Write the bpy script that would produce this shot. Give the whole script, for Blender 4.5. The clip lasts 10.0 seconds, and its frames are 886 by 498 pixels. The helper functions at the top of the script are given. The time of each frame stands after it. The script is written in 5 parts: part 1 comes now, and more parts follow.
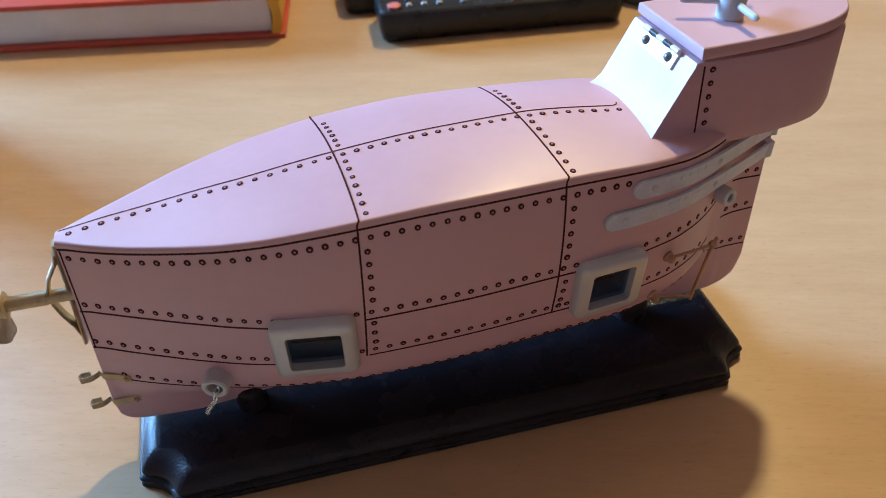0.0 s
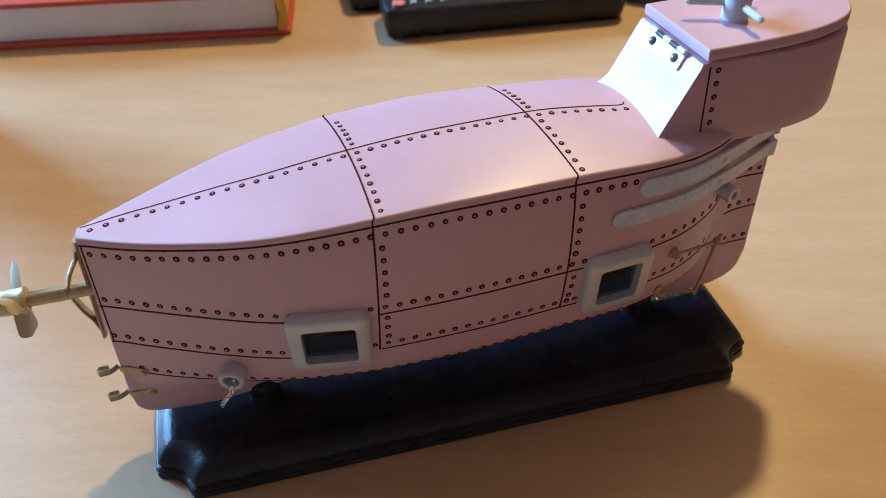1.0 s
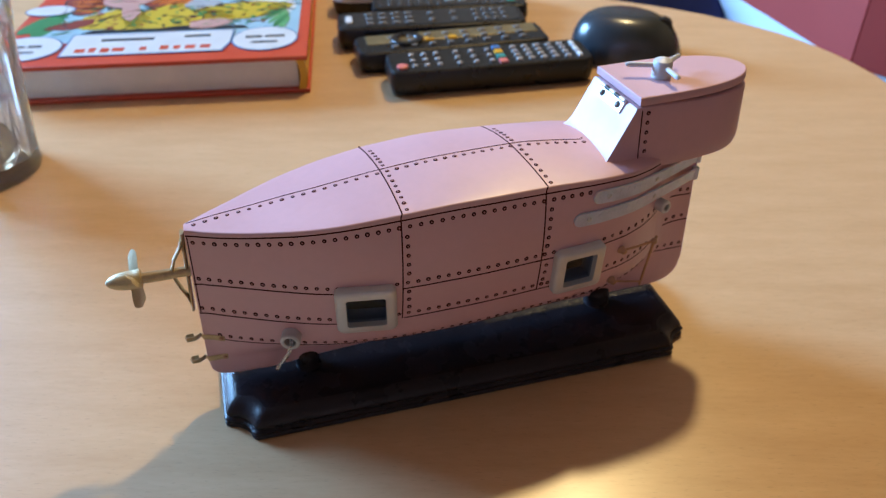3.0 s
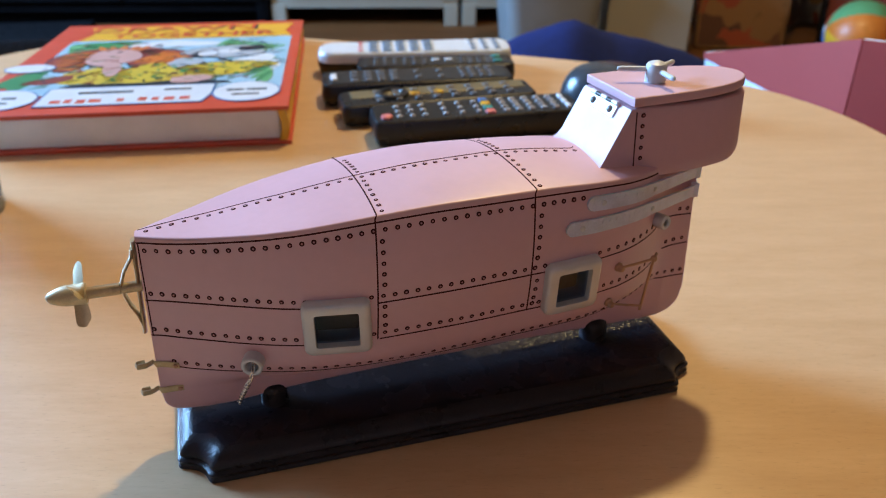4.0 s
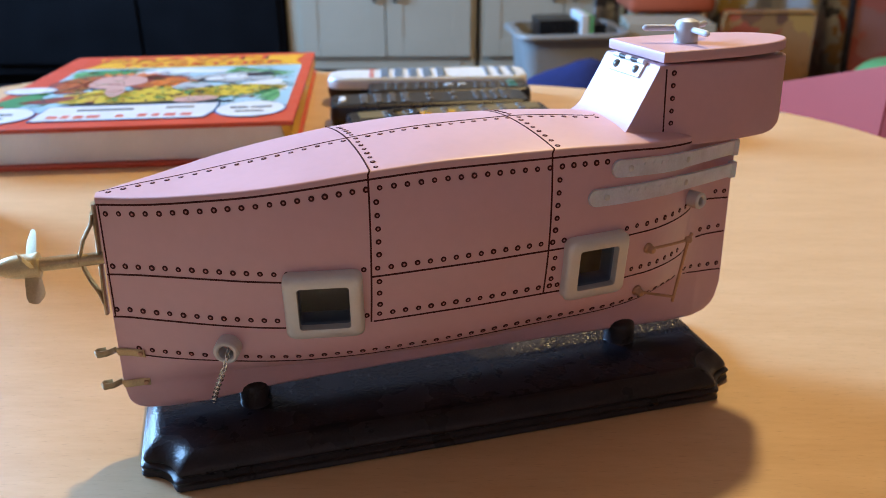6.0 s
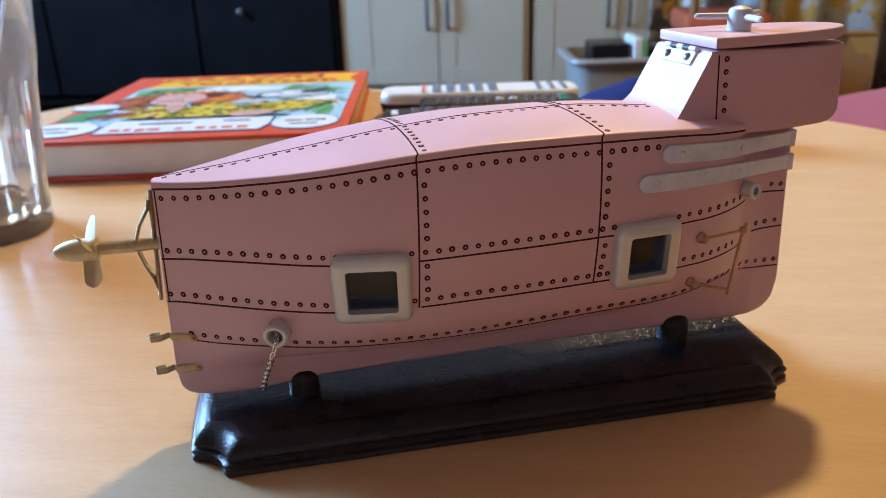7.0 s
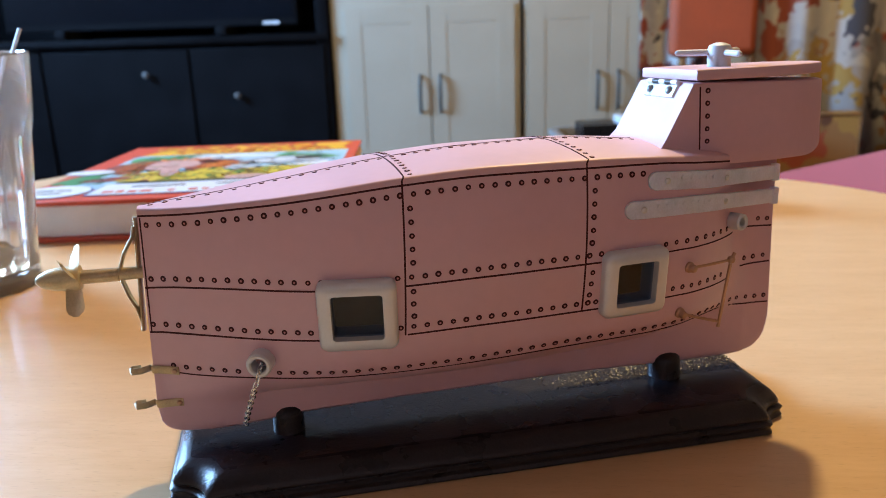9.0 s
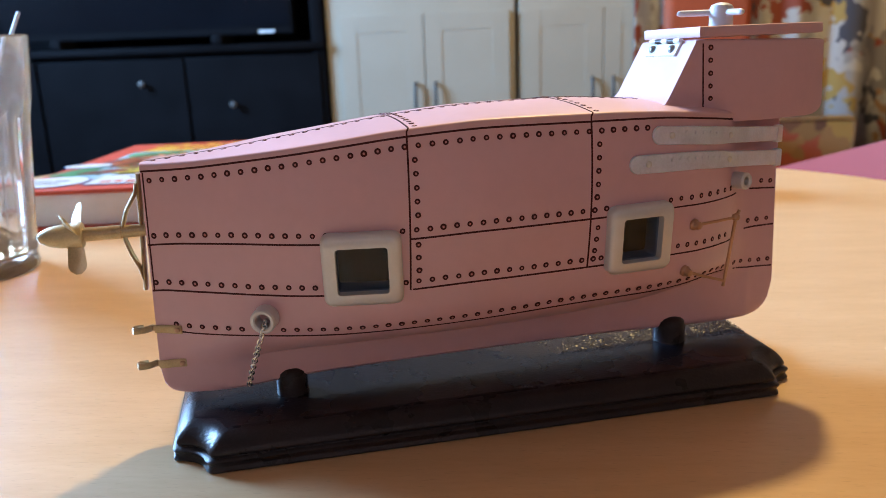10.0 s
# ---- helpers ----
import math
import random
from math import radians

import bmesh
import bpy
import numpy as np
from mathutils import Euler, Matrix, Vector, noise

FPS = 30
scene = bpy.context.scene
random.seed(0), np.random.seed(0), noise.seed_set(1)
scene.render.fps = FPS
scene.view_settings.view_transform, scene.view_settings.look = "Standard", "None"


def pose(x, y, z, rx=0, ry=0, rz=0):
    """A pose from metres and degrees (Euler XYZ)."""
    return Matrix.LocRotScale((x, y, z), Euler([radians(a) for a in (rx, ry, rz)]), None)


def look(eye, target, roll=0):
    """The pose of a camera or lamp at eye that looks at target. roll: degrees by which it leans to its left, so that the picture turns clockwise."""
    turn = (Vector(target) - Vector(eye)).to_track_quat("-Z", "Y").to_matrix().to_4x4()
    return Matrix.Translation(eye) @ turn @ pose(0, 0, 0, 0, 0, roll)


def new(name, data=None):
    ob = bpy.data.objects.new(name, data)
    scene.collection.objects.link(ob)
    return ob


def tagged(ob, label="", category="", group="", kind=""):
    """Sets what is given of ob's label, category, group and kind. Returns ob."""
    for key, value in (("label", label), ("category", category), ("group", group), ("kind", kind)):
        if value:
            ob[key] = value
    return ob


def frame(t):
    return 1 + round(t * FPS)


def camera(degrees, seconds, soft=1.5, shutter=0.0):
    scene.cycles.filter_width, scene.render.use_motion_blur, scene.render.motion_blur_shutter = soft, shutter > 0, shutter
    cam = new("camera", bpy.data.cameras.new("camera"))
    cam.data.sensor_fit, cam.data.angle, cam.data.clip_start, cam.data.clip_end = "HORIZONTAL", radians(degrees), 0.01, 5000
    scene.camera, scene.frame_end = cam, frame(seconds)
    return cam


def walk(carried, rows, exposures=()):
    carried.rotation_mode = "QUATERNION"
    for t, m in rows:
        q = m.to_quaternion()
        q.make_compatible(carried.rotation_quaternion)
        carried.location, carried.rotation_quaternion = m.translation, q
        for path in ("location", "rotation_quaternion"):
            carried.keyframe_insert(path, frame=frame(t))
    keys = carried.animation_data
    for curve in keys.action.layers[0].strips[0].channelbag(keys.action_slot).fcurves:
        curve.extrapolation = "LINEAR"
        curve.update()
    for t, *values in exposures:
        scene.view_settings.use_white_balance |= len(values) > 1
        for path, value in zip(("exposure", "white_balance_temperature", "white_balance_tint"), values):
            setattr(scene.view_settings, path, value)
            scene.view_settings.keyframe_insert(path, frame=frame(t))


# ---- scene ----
cam = camera(57.28, 10.0, soft=0.85)
PATH = [
    (0, (0.00323, 0.03003, 0.24137), (-0.01244, 0.48739, -0.14667), -1.18),
    (0.5, (0.00251, 0.02795, 0.24496), (-0.01239, 0.48343, -0.14532), -1.14),
    (1, (-0.00082, 0.02590, 0.24570), (-0.01490, 0.48058, -0.14555), -1.02),
    (1.5, (-0.00602, 0.01183, 0.25953), (-0.01552, 0.46519, -0.13337), -0.47),
    (2, (-0.01024, -0.01622, 0.28613), (-0.00544, 0.43795, -0.10592), 0.73),
    (2.2, (-0.00910, -0.02767, 0.29643), (-0.00653, 0.42720, -0.09483), 0.53),
    (3.3, (-0.00790, -0.06273, 0.26955), (-0.01084, 0.44348, -0.05253), -0.08),
    (3.5, (-0.00944, -0.06246, 0.26057), (-0.00801, 0.45699, -0.03970), -0.06),
    (4, (-0.00326, -0.05246, 0.23488), (-0.00043, 0.47089, -0.05853), -0.02),
    (4.5, (-0.00041, -0.04355, 0.21499), (0.00266, 0.48390, -0.07099), -0.04),
    (5, (0.00069, -0.03476, 0.20602), (0.00458, 0.50141, -0.06323), -0.02),
    (5.2, (0.00065, -0.03089, 0.20113), (0.00821, 0.50553, -0.06757), 0.19),
    (6.5, (0.00239, -0.03627, 0.18026), (-0.02878, 0.51578, -0.05269), -1.13),
    (7, (0.00302, -0.03835, 0.17345), (-0.04639, 0.51462, -0.05411), -1.83),
    (7.5, (0.00371, -0.03865, 0.16851), (-0.05390, 0.51666, -0.05130), -2.19),
    (8, (0.00304, -0.04049, 0.16448), (-0.05399, 0.52103, -0.03908), -2.17),
    (8.5, (0.00412, -0.04083, 0.15820), (-0.04945, 0.52713, -0.02767), -2.05),
    (9, (0.00557, -0.04296, 0.15521), (-0.03985, 0.53090, -0.01399), -1.90),
    (9.5, (0.00300, -0.04627, 0.14695), (-0.04220, 0.52900, -0.01745), -1.92),
    (10, (0.00225, -0.04709, 0.13697), (-0.03984, 0.52949, -0.02358), -2.17),
]
EXPOSURE = [(0.0, -0.29, 5530, 9.5), (2.2, -0.28, 5780, 11.5), (3.4, -0.36, 5900, 12.5), (4.1, -0.22, 6000, 13), (6.5, -0.03, 6140, 14.5), (8.5, 0.02, 6330, 15), (10.0, 0.19, 6300, 15)]
walk(cam, [(t, look(eye, target, roll)) for t, eye, target, roll in PATH], EXPOSURE)
cam.data.dof.use_dof, cam.data.dof.focus_distance, cam.data.dof.aperture_fstop = True, 0.265, 18.0

# ---- light ----
world = bpy.data.worlds.new("sky")
world.use_nodes = True
scene.world = world
wn = world.node_tree.nodes
sky = wn.new("ShaderNodeTexSky")
sky.sky_type, sky.sun_disc, sky.sun_elevation, sky.sun_rotation = "NISHITA", False, radians(40), radians(-60)
world.node_tree.links.new(sky.outputs[0], wn["Background"].inputs[0])
wn["Background"].inputs[1].default_value = 0.1


def window_light(name, m, width, height, watts, colour):
    """Daylight through a window's opening."""
    data = bpy.data.lights.new(name, "AREA")
    data.shape, data.size, data.size_y, data.energy, data.color = "RECTANGLE", width, height, watts, colour
    ob = new(name, data)
    ob.matrix_world = m
    return ob


LEFT, RIGHT, FAR, NEAR, FLOOR, CEIL = -2.6, 2.6, 3.35, -2.4, -0.5, 1.95
window_light("daylight_left", look((LEFT + 0.02, 1.72, 1.0), (0, 0.6, 0.2)), 1.2, 1.1, 362, (0.31, 0.60, 1.0))
lamp = bpy.data.lights.new("ceiling_lamp", "POINT")
lamp.energy, lamp.color, lamp.shadow_soft_size = 88, (1.0, 0.745, 0.32), 0.04
new("ceiling_lamp", lamp).location = (0.31, 1.11, 1.45)


# ---- materials ----
def material(name, colour, rough=0.5, metal=0.0, vary=0.12, scale=40.0, bump=0.0, bump_scale=None, coat=0.0, spec=0.5, sub=0.0, fine=None):
    """A procedural surface: base colour broken up at two scales, roughness wear and fine relief. Scales are per metre."""
    mat = bpy.data.materials.new(name)
    mat.use_nodes = True
    nt = mat.node_tree
    n, links, bsdf = nt.nodes, nt.links, nt.nodes["Principled BSDF"]
    at = n.new("ShaderNodeTexCoord")
    big = n.new("ShaderNodeTexNoise")
    big.inputs["Scale"].default_value, big.inputs["Detail"].default_value = scale, 5
    small = n.new("ShaderNodeTexNoise")
    small.inputs["Scale"].default_value, small.inputs["Detail"].default_value = fine or scale * 11, 3
    for t in (big, small):
        links.new(at.outputs["Object"], t.inputs["Vector"])
    mix = n.new("ShaderNodeMath")
    mix.operation = "MULTIPLY_ADD"
    mix.inputs[1].default_value = 0.45
    links.new(small.outputs["Fac"], mix.inputs[0])
    links.new(big.outputs["Fac"], mix.inputs[2])
    ramp = n.new("ShaderNodeValToRGB")
    ramp.color_ramp.elements[0].position, ramp.color_ramp.elements[1].position = 0.45, 1.0
    ramp.color_ramp.elements[0].color = (*[c * (1 - vary) for c in colour], 1)
    ramp.color_ramp.elements[1].color = (*[min(1, c * (1 + vary)) for c in colour], 1)
    links.new(mix.outputs[0], ramp.inputs["Fac"])
    links.new(ramp.outputs["Color"], bsdf.inputs["Base Color"])
    span = n.new("ShaderNodeMapRange")
    span.inputs["From Min"].default_value, span.inputs["From Max"].default_value = 0.3, 0.75
    span.inputs["To Min"].default_value, span.inputs["To Max"].default_value = max(0.02, rough * 0.85), min(1, rough * 1.15)
    links.new(big.outputs["Fac"], span.inputs["Value"])
    links.new(span.outputs[0], bsdf.inputs["Roughness"])
    bsdf.inputs["Metallic"].default_value = metal
    bsdf.inputs["Specular IOR Level"].default_value = spec
    bsdf.inputs["Coat Weight"].default_value = coat
    bsdf.inputs["Coat Roughness"].default_value = 0.08
    if sub:
        bsdf.inputs["Subsurface Weight"].default_value = sub
        bsdf.inputs["Subsurface Scale"].default_value = 0.002
    if bump:
        rel = n.new("ShaderNodeTexNoise")
        rel.inputs["Scale"].default_value, rel.inputs["Detail"].default_value = bump_scale or scale * 8, 4
        links.new(at.outputs["Object"], rel.inputs["Vector"])
        bp = n.new("ShaderNodeBump")
        bp.inputs["Strength"].default_value, bp.inputs["Distance"].default_value = bump, 0.0004
        links.new(rel.outputs["Fac"], bp.inputs["Height"])
        links.new(bp.outputs["Normal"], bsdf.inputs["Normal"])
    return mat


def wood(name, dark, light, rough, grain, stretch, bump=0.08, coat=0.0, turn=0.0, fleck=0.35):
    """Sawn wood: long wavy grain along local x with short dark flecks."""
    mat = bpy.data.materials.new(name)
    mat.use_nodes = True
    nt = mat.node_tree
    n, links, bsdf = nt.nodes, nt.links, nt.nodes["Principled BSDF"]
    at, fit = n.new("ShaderNodeTexCoord"), n.new("ShaderNodeMapping")
    fit.inputs["Scale"].default_value = (grain / stretch, grain, grain)
    fit.inputs["Rotation"].default_value = (0, 0, radians(turn))
    links.new(at.outputs["Object"], fit.inputs["Vector"])
    wide, thin, flecks = (n.new("ShaderNodeTexNoise") for _ in range(3))
    for t, k, d in ((wide, 1.0, 4), (thin, 7.0, 4), (flecks, 16.0, 1)):
        t.inputs["Scale"].default_value, t.inputs["Detail"].default_value = k, d
        links.new(fit.outputs[0], t.inputs["Vector"])
    mix = n.new("ShaderNodeMath")
    mix.operation = "MULTIPLY_ADD"
    mix.inputs[1].default_value = 0.5
    links.new(thin.outputs["Fac"], mix.inputs[0])
    links.new(wide.outputs["Fac"], mix.inputs[2])
    ramp = n.new("ShaderNodeValToRGB")
    ramp.color_ramp.elements[0].position, ramp.color_ramp.elements[1].position = 0.5, 1.0
    ramp.color_ramp.elements[0].color, ramp.color_ramp.elements[1].color = (*dark, 1), (*light, 1)
    links.new(mix.outputs[0], ramp.inputs["Fac"])
    spots = n.new("ShaderNodeMapRange")
    spots.inputs["From Min"].default_value, spots.inputs["From Max"].default_value = 0.62, 0.74
    spots.inputs["To Max"].default_value = fleck
    links.new(flecks.outputs["Fac"], spots.inputs["Value"])
    tint = n.new("ShaderNodeMix")
    tint.data_type = "RGBA"
    tint.inputs["B"].default_value = (*[c * 0.6 for c in dark], 1)
    links.new(spots.outputs[0], tint.inputs["Factor"])
    links.new(ramp.outputs["Color"], tint.inputs["A"])
    links.new(tint.outputs["Result"], bsdf.inputs["Base Color"])
    bsdf.inputs["Roughness"].default_value = rough
    bsdf.inputs["Coat Weight"].default_value = coat
    bsdf.inputs["Coat Roughness"].default_value = 0.18
    bp = n.new("ShaderNodeBump")
    bp.inputs["Strength"].default_value, bp.inputs["Distance"].default_value = bump, 0.0003
    links.new(mix.outputs[0], bp.inputs["Height"])
    links.new(bp.outputs["Normal"], bsdf.inputs["Normal"])
    return mat


def clear(name, colour, rough, ior=1.5, haze=0.0):
    mat = bpy.data.materials.new(name)
    mat.use_nodes = True
    bsdf = mat.node_tree.nodes["Principled BSDF"]
    bsdf.inputs["Base Color"].default_value = (*colour, 1)
    bsdf.inputs["Roughness"].default_value = rough
    bsdf.inputs["Transmission Weight"].default_value = 1
    bsdf.inputs["IOR"].default_value = ior
    bsdf.inputs["Transmission Weight"].default_value = 1 - haze
    return mat


def blotches(name, colours, scale, rough=0.85):
    """Cloth printed with large irregular patches of colour."""
    mat = bpy.data.materials.new(name)
    mat.use_nodes = True
    nt = mat.node_tree
    n, links, bsdf = nt.nodes, nt.links, nt.nodes["Principled BSDF"]
    at, warp, cells, ramp = n.new("ShaderNodeTexCoord"), n.new("ShaderNodeTexNoise"), n.new("ShaderNodeTexVoronoi"), n.new("ShaderNodeValToRGB")
    warp.inputs["Scale"].default_value = scale * 0.9
    add = n.new("ShaderNodeMix")
    add.data_type = "VECTOR"
    add.inputs["Factor"].default_value = 0.22
    links.new(at.outputs["Object"], warp.inputs["Vector"])
    links.new(at.outputs["Object"], add.inputs["A"])
    links.new(warp.outputs["Color"], add.inputs["B"])
    links.new(add.outputs["Result"], cells.inputs["Vector"])
    cells.inputs["Scale"].default_value = scale
    split = n.new("ShaderNodeSeparateColor")
    links.new(cells.outputs["Color"], split.inputs[0])
    links.new(split.outputs[0], ramp.inputs["Fac"])
    ramp.color_ramp.interpolation = "CONSTANT"
    while len(ramp.color_ramp.elements) < len(colours):
        ramp.color_ramp.elements.new(0.5)
    for i, (e, c) in enumerate(zip(ramp.color_ramp.elements, colours)):
        e.position, e.color = i / len(colours), (*c, 1)
    links.new(ramp.outputs["Color"], bsdf.inputs["Base Color"])
    bsdf.inputs["Roughness"].default_value = rough
    return mat


PINK = material("pink paint", (0.605, 0.372, 0.42), 0.44, vary=0.05, scale=25, bump=0.06, bump_scale=900, spec=0.8)
STUD = material("dull rivet head", (0.46, 0.21, 0.22), 0.4, vary=0.2, scale=300)
INK = material("dark seam paint", (0.060, 0.015, 0.018), 0.75, vary=0.3, scale=300, spec=0.12)
SILVER = material("silver grey paint", (0.61, 0.62, 0.645), 0.34, metal=0.3, vary=0.05, scale=120, bump=0.04, bump_scale=1500)
HATCH_GREY = material("pale grey paint", (0.56, 0.58, 0.60), 0.4, vary=0.06, scale=150, bump=0.06, bump_scale=900)
ROSE = material("coppery brown metal", (0.46, 0.28, 0.18), 0.35, metal=0.5, vary=0.2, scale=160, bump=0.1, bump_scale=1200)
BRASS = material("dull brass", (0.48, 0.37, 0.22), 0.42, metal=0.75, vary=0.25, scale=160, bump=0.1, bump_scale=1200)
GOLD = material("gold painted brass", (0.56, 0.46, 0.28), 0.5, metal=0.5, vary=0.2, scale=150, bump=0.12, bump_scale=900)
NICKEL = material("nickel plate", (0.74, 0.74, 0.70), 0.3, metal=0.3, vary=0.1, scale=200)
STEEL = material("bright steel", (0.86, 0.86, 0.85), 0.18, metal=1.0, vary=0.15, scale=250)
BAND = material("milky plastic band", (0.62, 0.65, 0.77), 0.4, vary=0.16, scale=110, bump=0.15, bump_scale=700, sub=0.3)
LACQUER = material("black lacquered wood", (0.022, 0.0175, 0.021), 0.3, vary=0.4, scale=60, bump=0.5, bump_scale=1100, spec=0.25)
CRACKLE = material("crackled black lacquer", (0.017, 0.0135, 0.017), 0.27, vary=0.4, scale=60, bump=0.3, bump_scale=800, spec=0.2)
# Near-black colour painted as shade behind the windows and in the hinge gaps.
SHADE_FILL = material("dark fill painted as shade", (0.022, 0.018, 0.016), 0.5, vary=0.3, scale=60)
REVEAL = material("blue grey window lining", (0.17, 0.235, 0.34), 0.4, vary=0.2, scale=90, bump=0.1, bump_scale=900)
PANE = clear("tinted pane", (0.78, 0.80, 0.83), 0.1, 1.25)
BEECH = wood("beech veneer", (0.54, 0.345, 0.18), (0.62, 0.415, 0.23), 0.33, 70, 5, bump=0.03, coat=0.22, turn=4, fleck=0.25)
PARQUET = wood("brown floorboards", (0.10, 0.04, 0.013), (0.17, 0.075, 0.027), 0.55, 9, 10)
# Unseen right wall, coloured ochre to bounce warm light at the bow.
WARM = material("ochre bounce wall", (0.34, 0.165, 0.065), 0.85, vary=0.12, scale=3, bump=0.1, bump_scale=60)
PARQUET.node_tree.nodes["Principled BSDF"].inputs["Specular IOR Level"].default_value = 0.12
# Dark lower band of the unseen walls, added to cut fill under the hull.
LIGHT_SINK = material("dark brown band that absorbs bounce light", (0.035, 0.02, 0.013), 0.8, vary=0.15, scale=3, bump=0.1, bump_scale=60)
# Unseen near wall, brightened to reflect warm fill onto the hull side.
BOUNCE = material("bright brown fill wall", (0.80, 0.49, 0.36), 0.85, vary=0.15, scale=3, bump=0.1, bump_scale=60)
# Unseen ceiling, darkened and reddened to deepen the shadow on the table.
CEILING = material("darkened brown ceiling", (0.25, 0.16, 0.11), 0.85, vary=0.12, scale=3, bump=0.1, bump_scale=60)
WALL = material("off-white wall paint", (0.46, 0.41, 0.34), 0.85, vary=0.04, scale=3, bump=0.1, bump_scale=90)
CABINET = material("cream cabinet lacquer", (0.30, 0.268, 0.205), 0.55, vary=0.04, scale=6, bump=0.03, bump_scale=60)
DULL = material("dull grey metal", (0.07, 0.068, 0.065), 0.55, metal=0.6, vary=0.15, scale=80)
PEWTER = material("grey pewter", (0.26, 0.25, 0.24), 0.4, metal=0.9, vary=0.15, scale=80)
BLACKWOOD = material("black sideboard lacquer", (0.0038, 0.0040, 0.0050), 0.6, spec=0.03, vary=0.3, scale=8, bump=0.03, bump_scale=90)
SCREEN = material("television screen glass", (0.003, 0.004, 0.006), 0.12, spec=0.12, vary=0.2, scale=5)
PLASTIC = material("black plastic", (0.008, 0.008, 0.009), 0.3, spec=0.35, vary=0.25, scale=120, bump=0.1, bump_scale=900)
RUBBER = material("grey rubber keys", (0.13, 0.13, 0.135), 0.55, vary=0.2, scale=200)
TINT = {n: material(n + " print", [0.8 * v for v in c], 0.42, vary=0.08, scale=60, bump=0.02, bump_scale=500) for n, c in (
    ("red", (0.62, 0.075, 0.025)), ("yellow", (0.78, 0.42, 0.02)), ("sky", (0.36, 0.57, 0.70)), ("green", (0.06, 0.25, 0.08)), ("leaf", (0.14, 0.40, 0.16)),
    ("white", (0.70, 0.73, 0.76)), ("lemon", (0.62, 0.46, 0.03)), ("rose", (0.60, 0.36, 0.32)), ("maroon", (0.26, 0.05, 0.03)), ("grey", (0.42, 0.46, 0.50)),
    ("ink", (0.02, 0.02, 0.03)), ("orange", (0.70, 0.20, 0.02)), ("blue", (0.05, 0.16, 0.40)), ("teal", (0.04, 0.30, 0.27)), ("salmon", (0.75, 0.20, 0.18)))}
PAPER = material("page edges", (0.76, 0.74, 0.68), 0.8, vary=0.12, scale=30, fine=1500, bump=0.4, bump_scale=1800)
GLASS = clear("tumbler glass", (0.95, 0.975, 0.98), 0.03, 1.5, 0.15)
TEA = clear("brown dregs", (0.70, 0.48, 0.28), 0.05, 1.33)
NAVY = material("navy cloth", (0.009, 0.016, 0.085), 0.95, spec=0.15, vary=0.25, scale=14, bump=0.5, bump_scale=500)
BOX_PINK = material("pink card", (0.41, 0.046, 0.032), 0.6, vary=0.05, scale=12)
BOX_WHITE = material("white card", (0.72, 0.78, 0.86), 0.6, vary=0.03, scale=12)
TUB = material("grey tub plastic", (0.20, 0.20, 0.195), 0.4, vary=0.08, scale=10)
RUST = material("orange-red fabric", (0.30, 0.06, 0.02), 0.8, vary=0.15, scale=10, bump=0.3, bump_scale=300)
TAN = material("golden brown weave", (0.20, 0.095, 0.028), 0.85, vary=0.7, scale=14, bump=0.3, bump_scale=200)
PRINT = blotches("printed curtain", [(0.40, 0.385, 0.36), (0.33, 0.315, 0.30), (0.36, 0.23, 0.06), (0.42, 0.40, 0.37), (0.30, 0.29, 0.28), (0.30, 0.17, 0.08), (0.43, 0.41, 0.38), (0.06, 0.06, 0.075), (0.37, 0.36, 0.35), (0.24, 0.055, 0.03), (0.20, 0.19, 0.19)], 14)
FLORAL = blotches("ochre and red flower print", [(0.20, 0.10, 0.03), (0.10, 0.04, 0.018), (0.30, 0.17, 0.04), (0.13, 0.05, 0.02), (0.30, 0.06, 0.02), (0.06, 0.03, 0.02), (0.24, 0.12, 0.04), (0.26, 0.05, 0.02)], 10)
POSTER = blotches("red and orange picture print", [(0.20, 0.045, 0.026), (0.23, 0.065, 0.034), (0.17, 0.034, 0.02), (0.26, 0.09, 0.03), (0.21, 0.05, 0.03), (0.18, 0.07, 0.05)], 8)


# ---- building blocks ----
def empty(name, m, label, category, group="", kind=""):
    ob = new(name)
    ob.empty_display_size = 0.02
    ob.matrix_world = m
    return tagged(ob, label, category, group, kind)


def part(name, bm, mats, parent=None, label="", smooth=True, place=None):
    """Links a bmesh as one mesh object under a thing or a part."""
    me = bpy.data.meshes.new(name)
    bm.normal_update()
    bm.to_mesh(me)
    bm.free()
    for m in mats if isinstance(mats, (list, tuple)) else [mats]:
        me.materials.append(m)
    if smooth:
        me.shade_smooth()
        me.set_sharp_from_angle(angle=radians(38))
        whole = sum(f.area for f in me.polygons)
        for f in me.polygons:
            if f.area > 0.1 * whole:
                f.use_smooth = False
    ob = new(name, me)
    if parent:
        ob.parent = parent
    if place is not None:
        ob.matrix_basis = place
    return tagged(ob, label)


def again(name, me, parent, m):
    """One more object on a mesh that is there already."""
    ob = new(name, me)
    ob.parent = parent
    ob.matrix_basis = m
    return ob


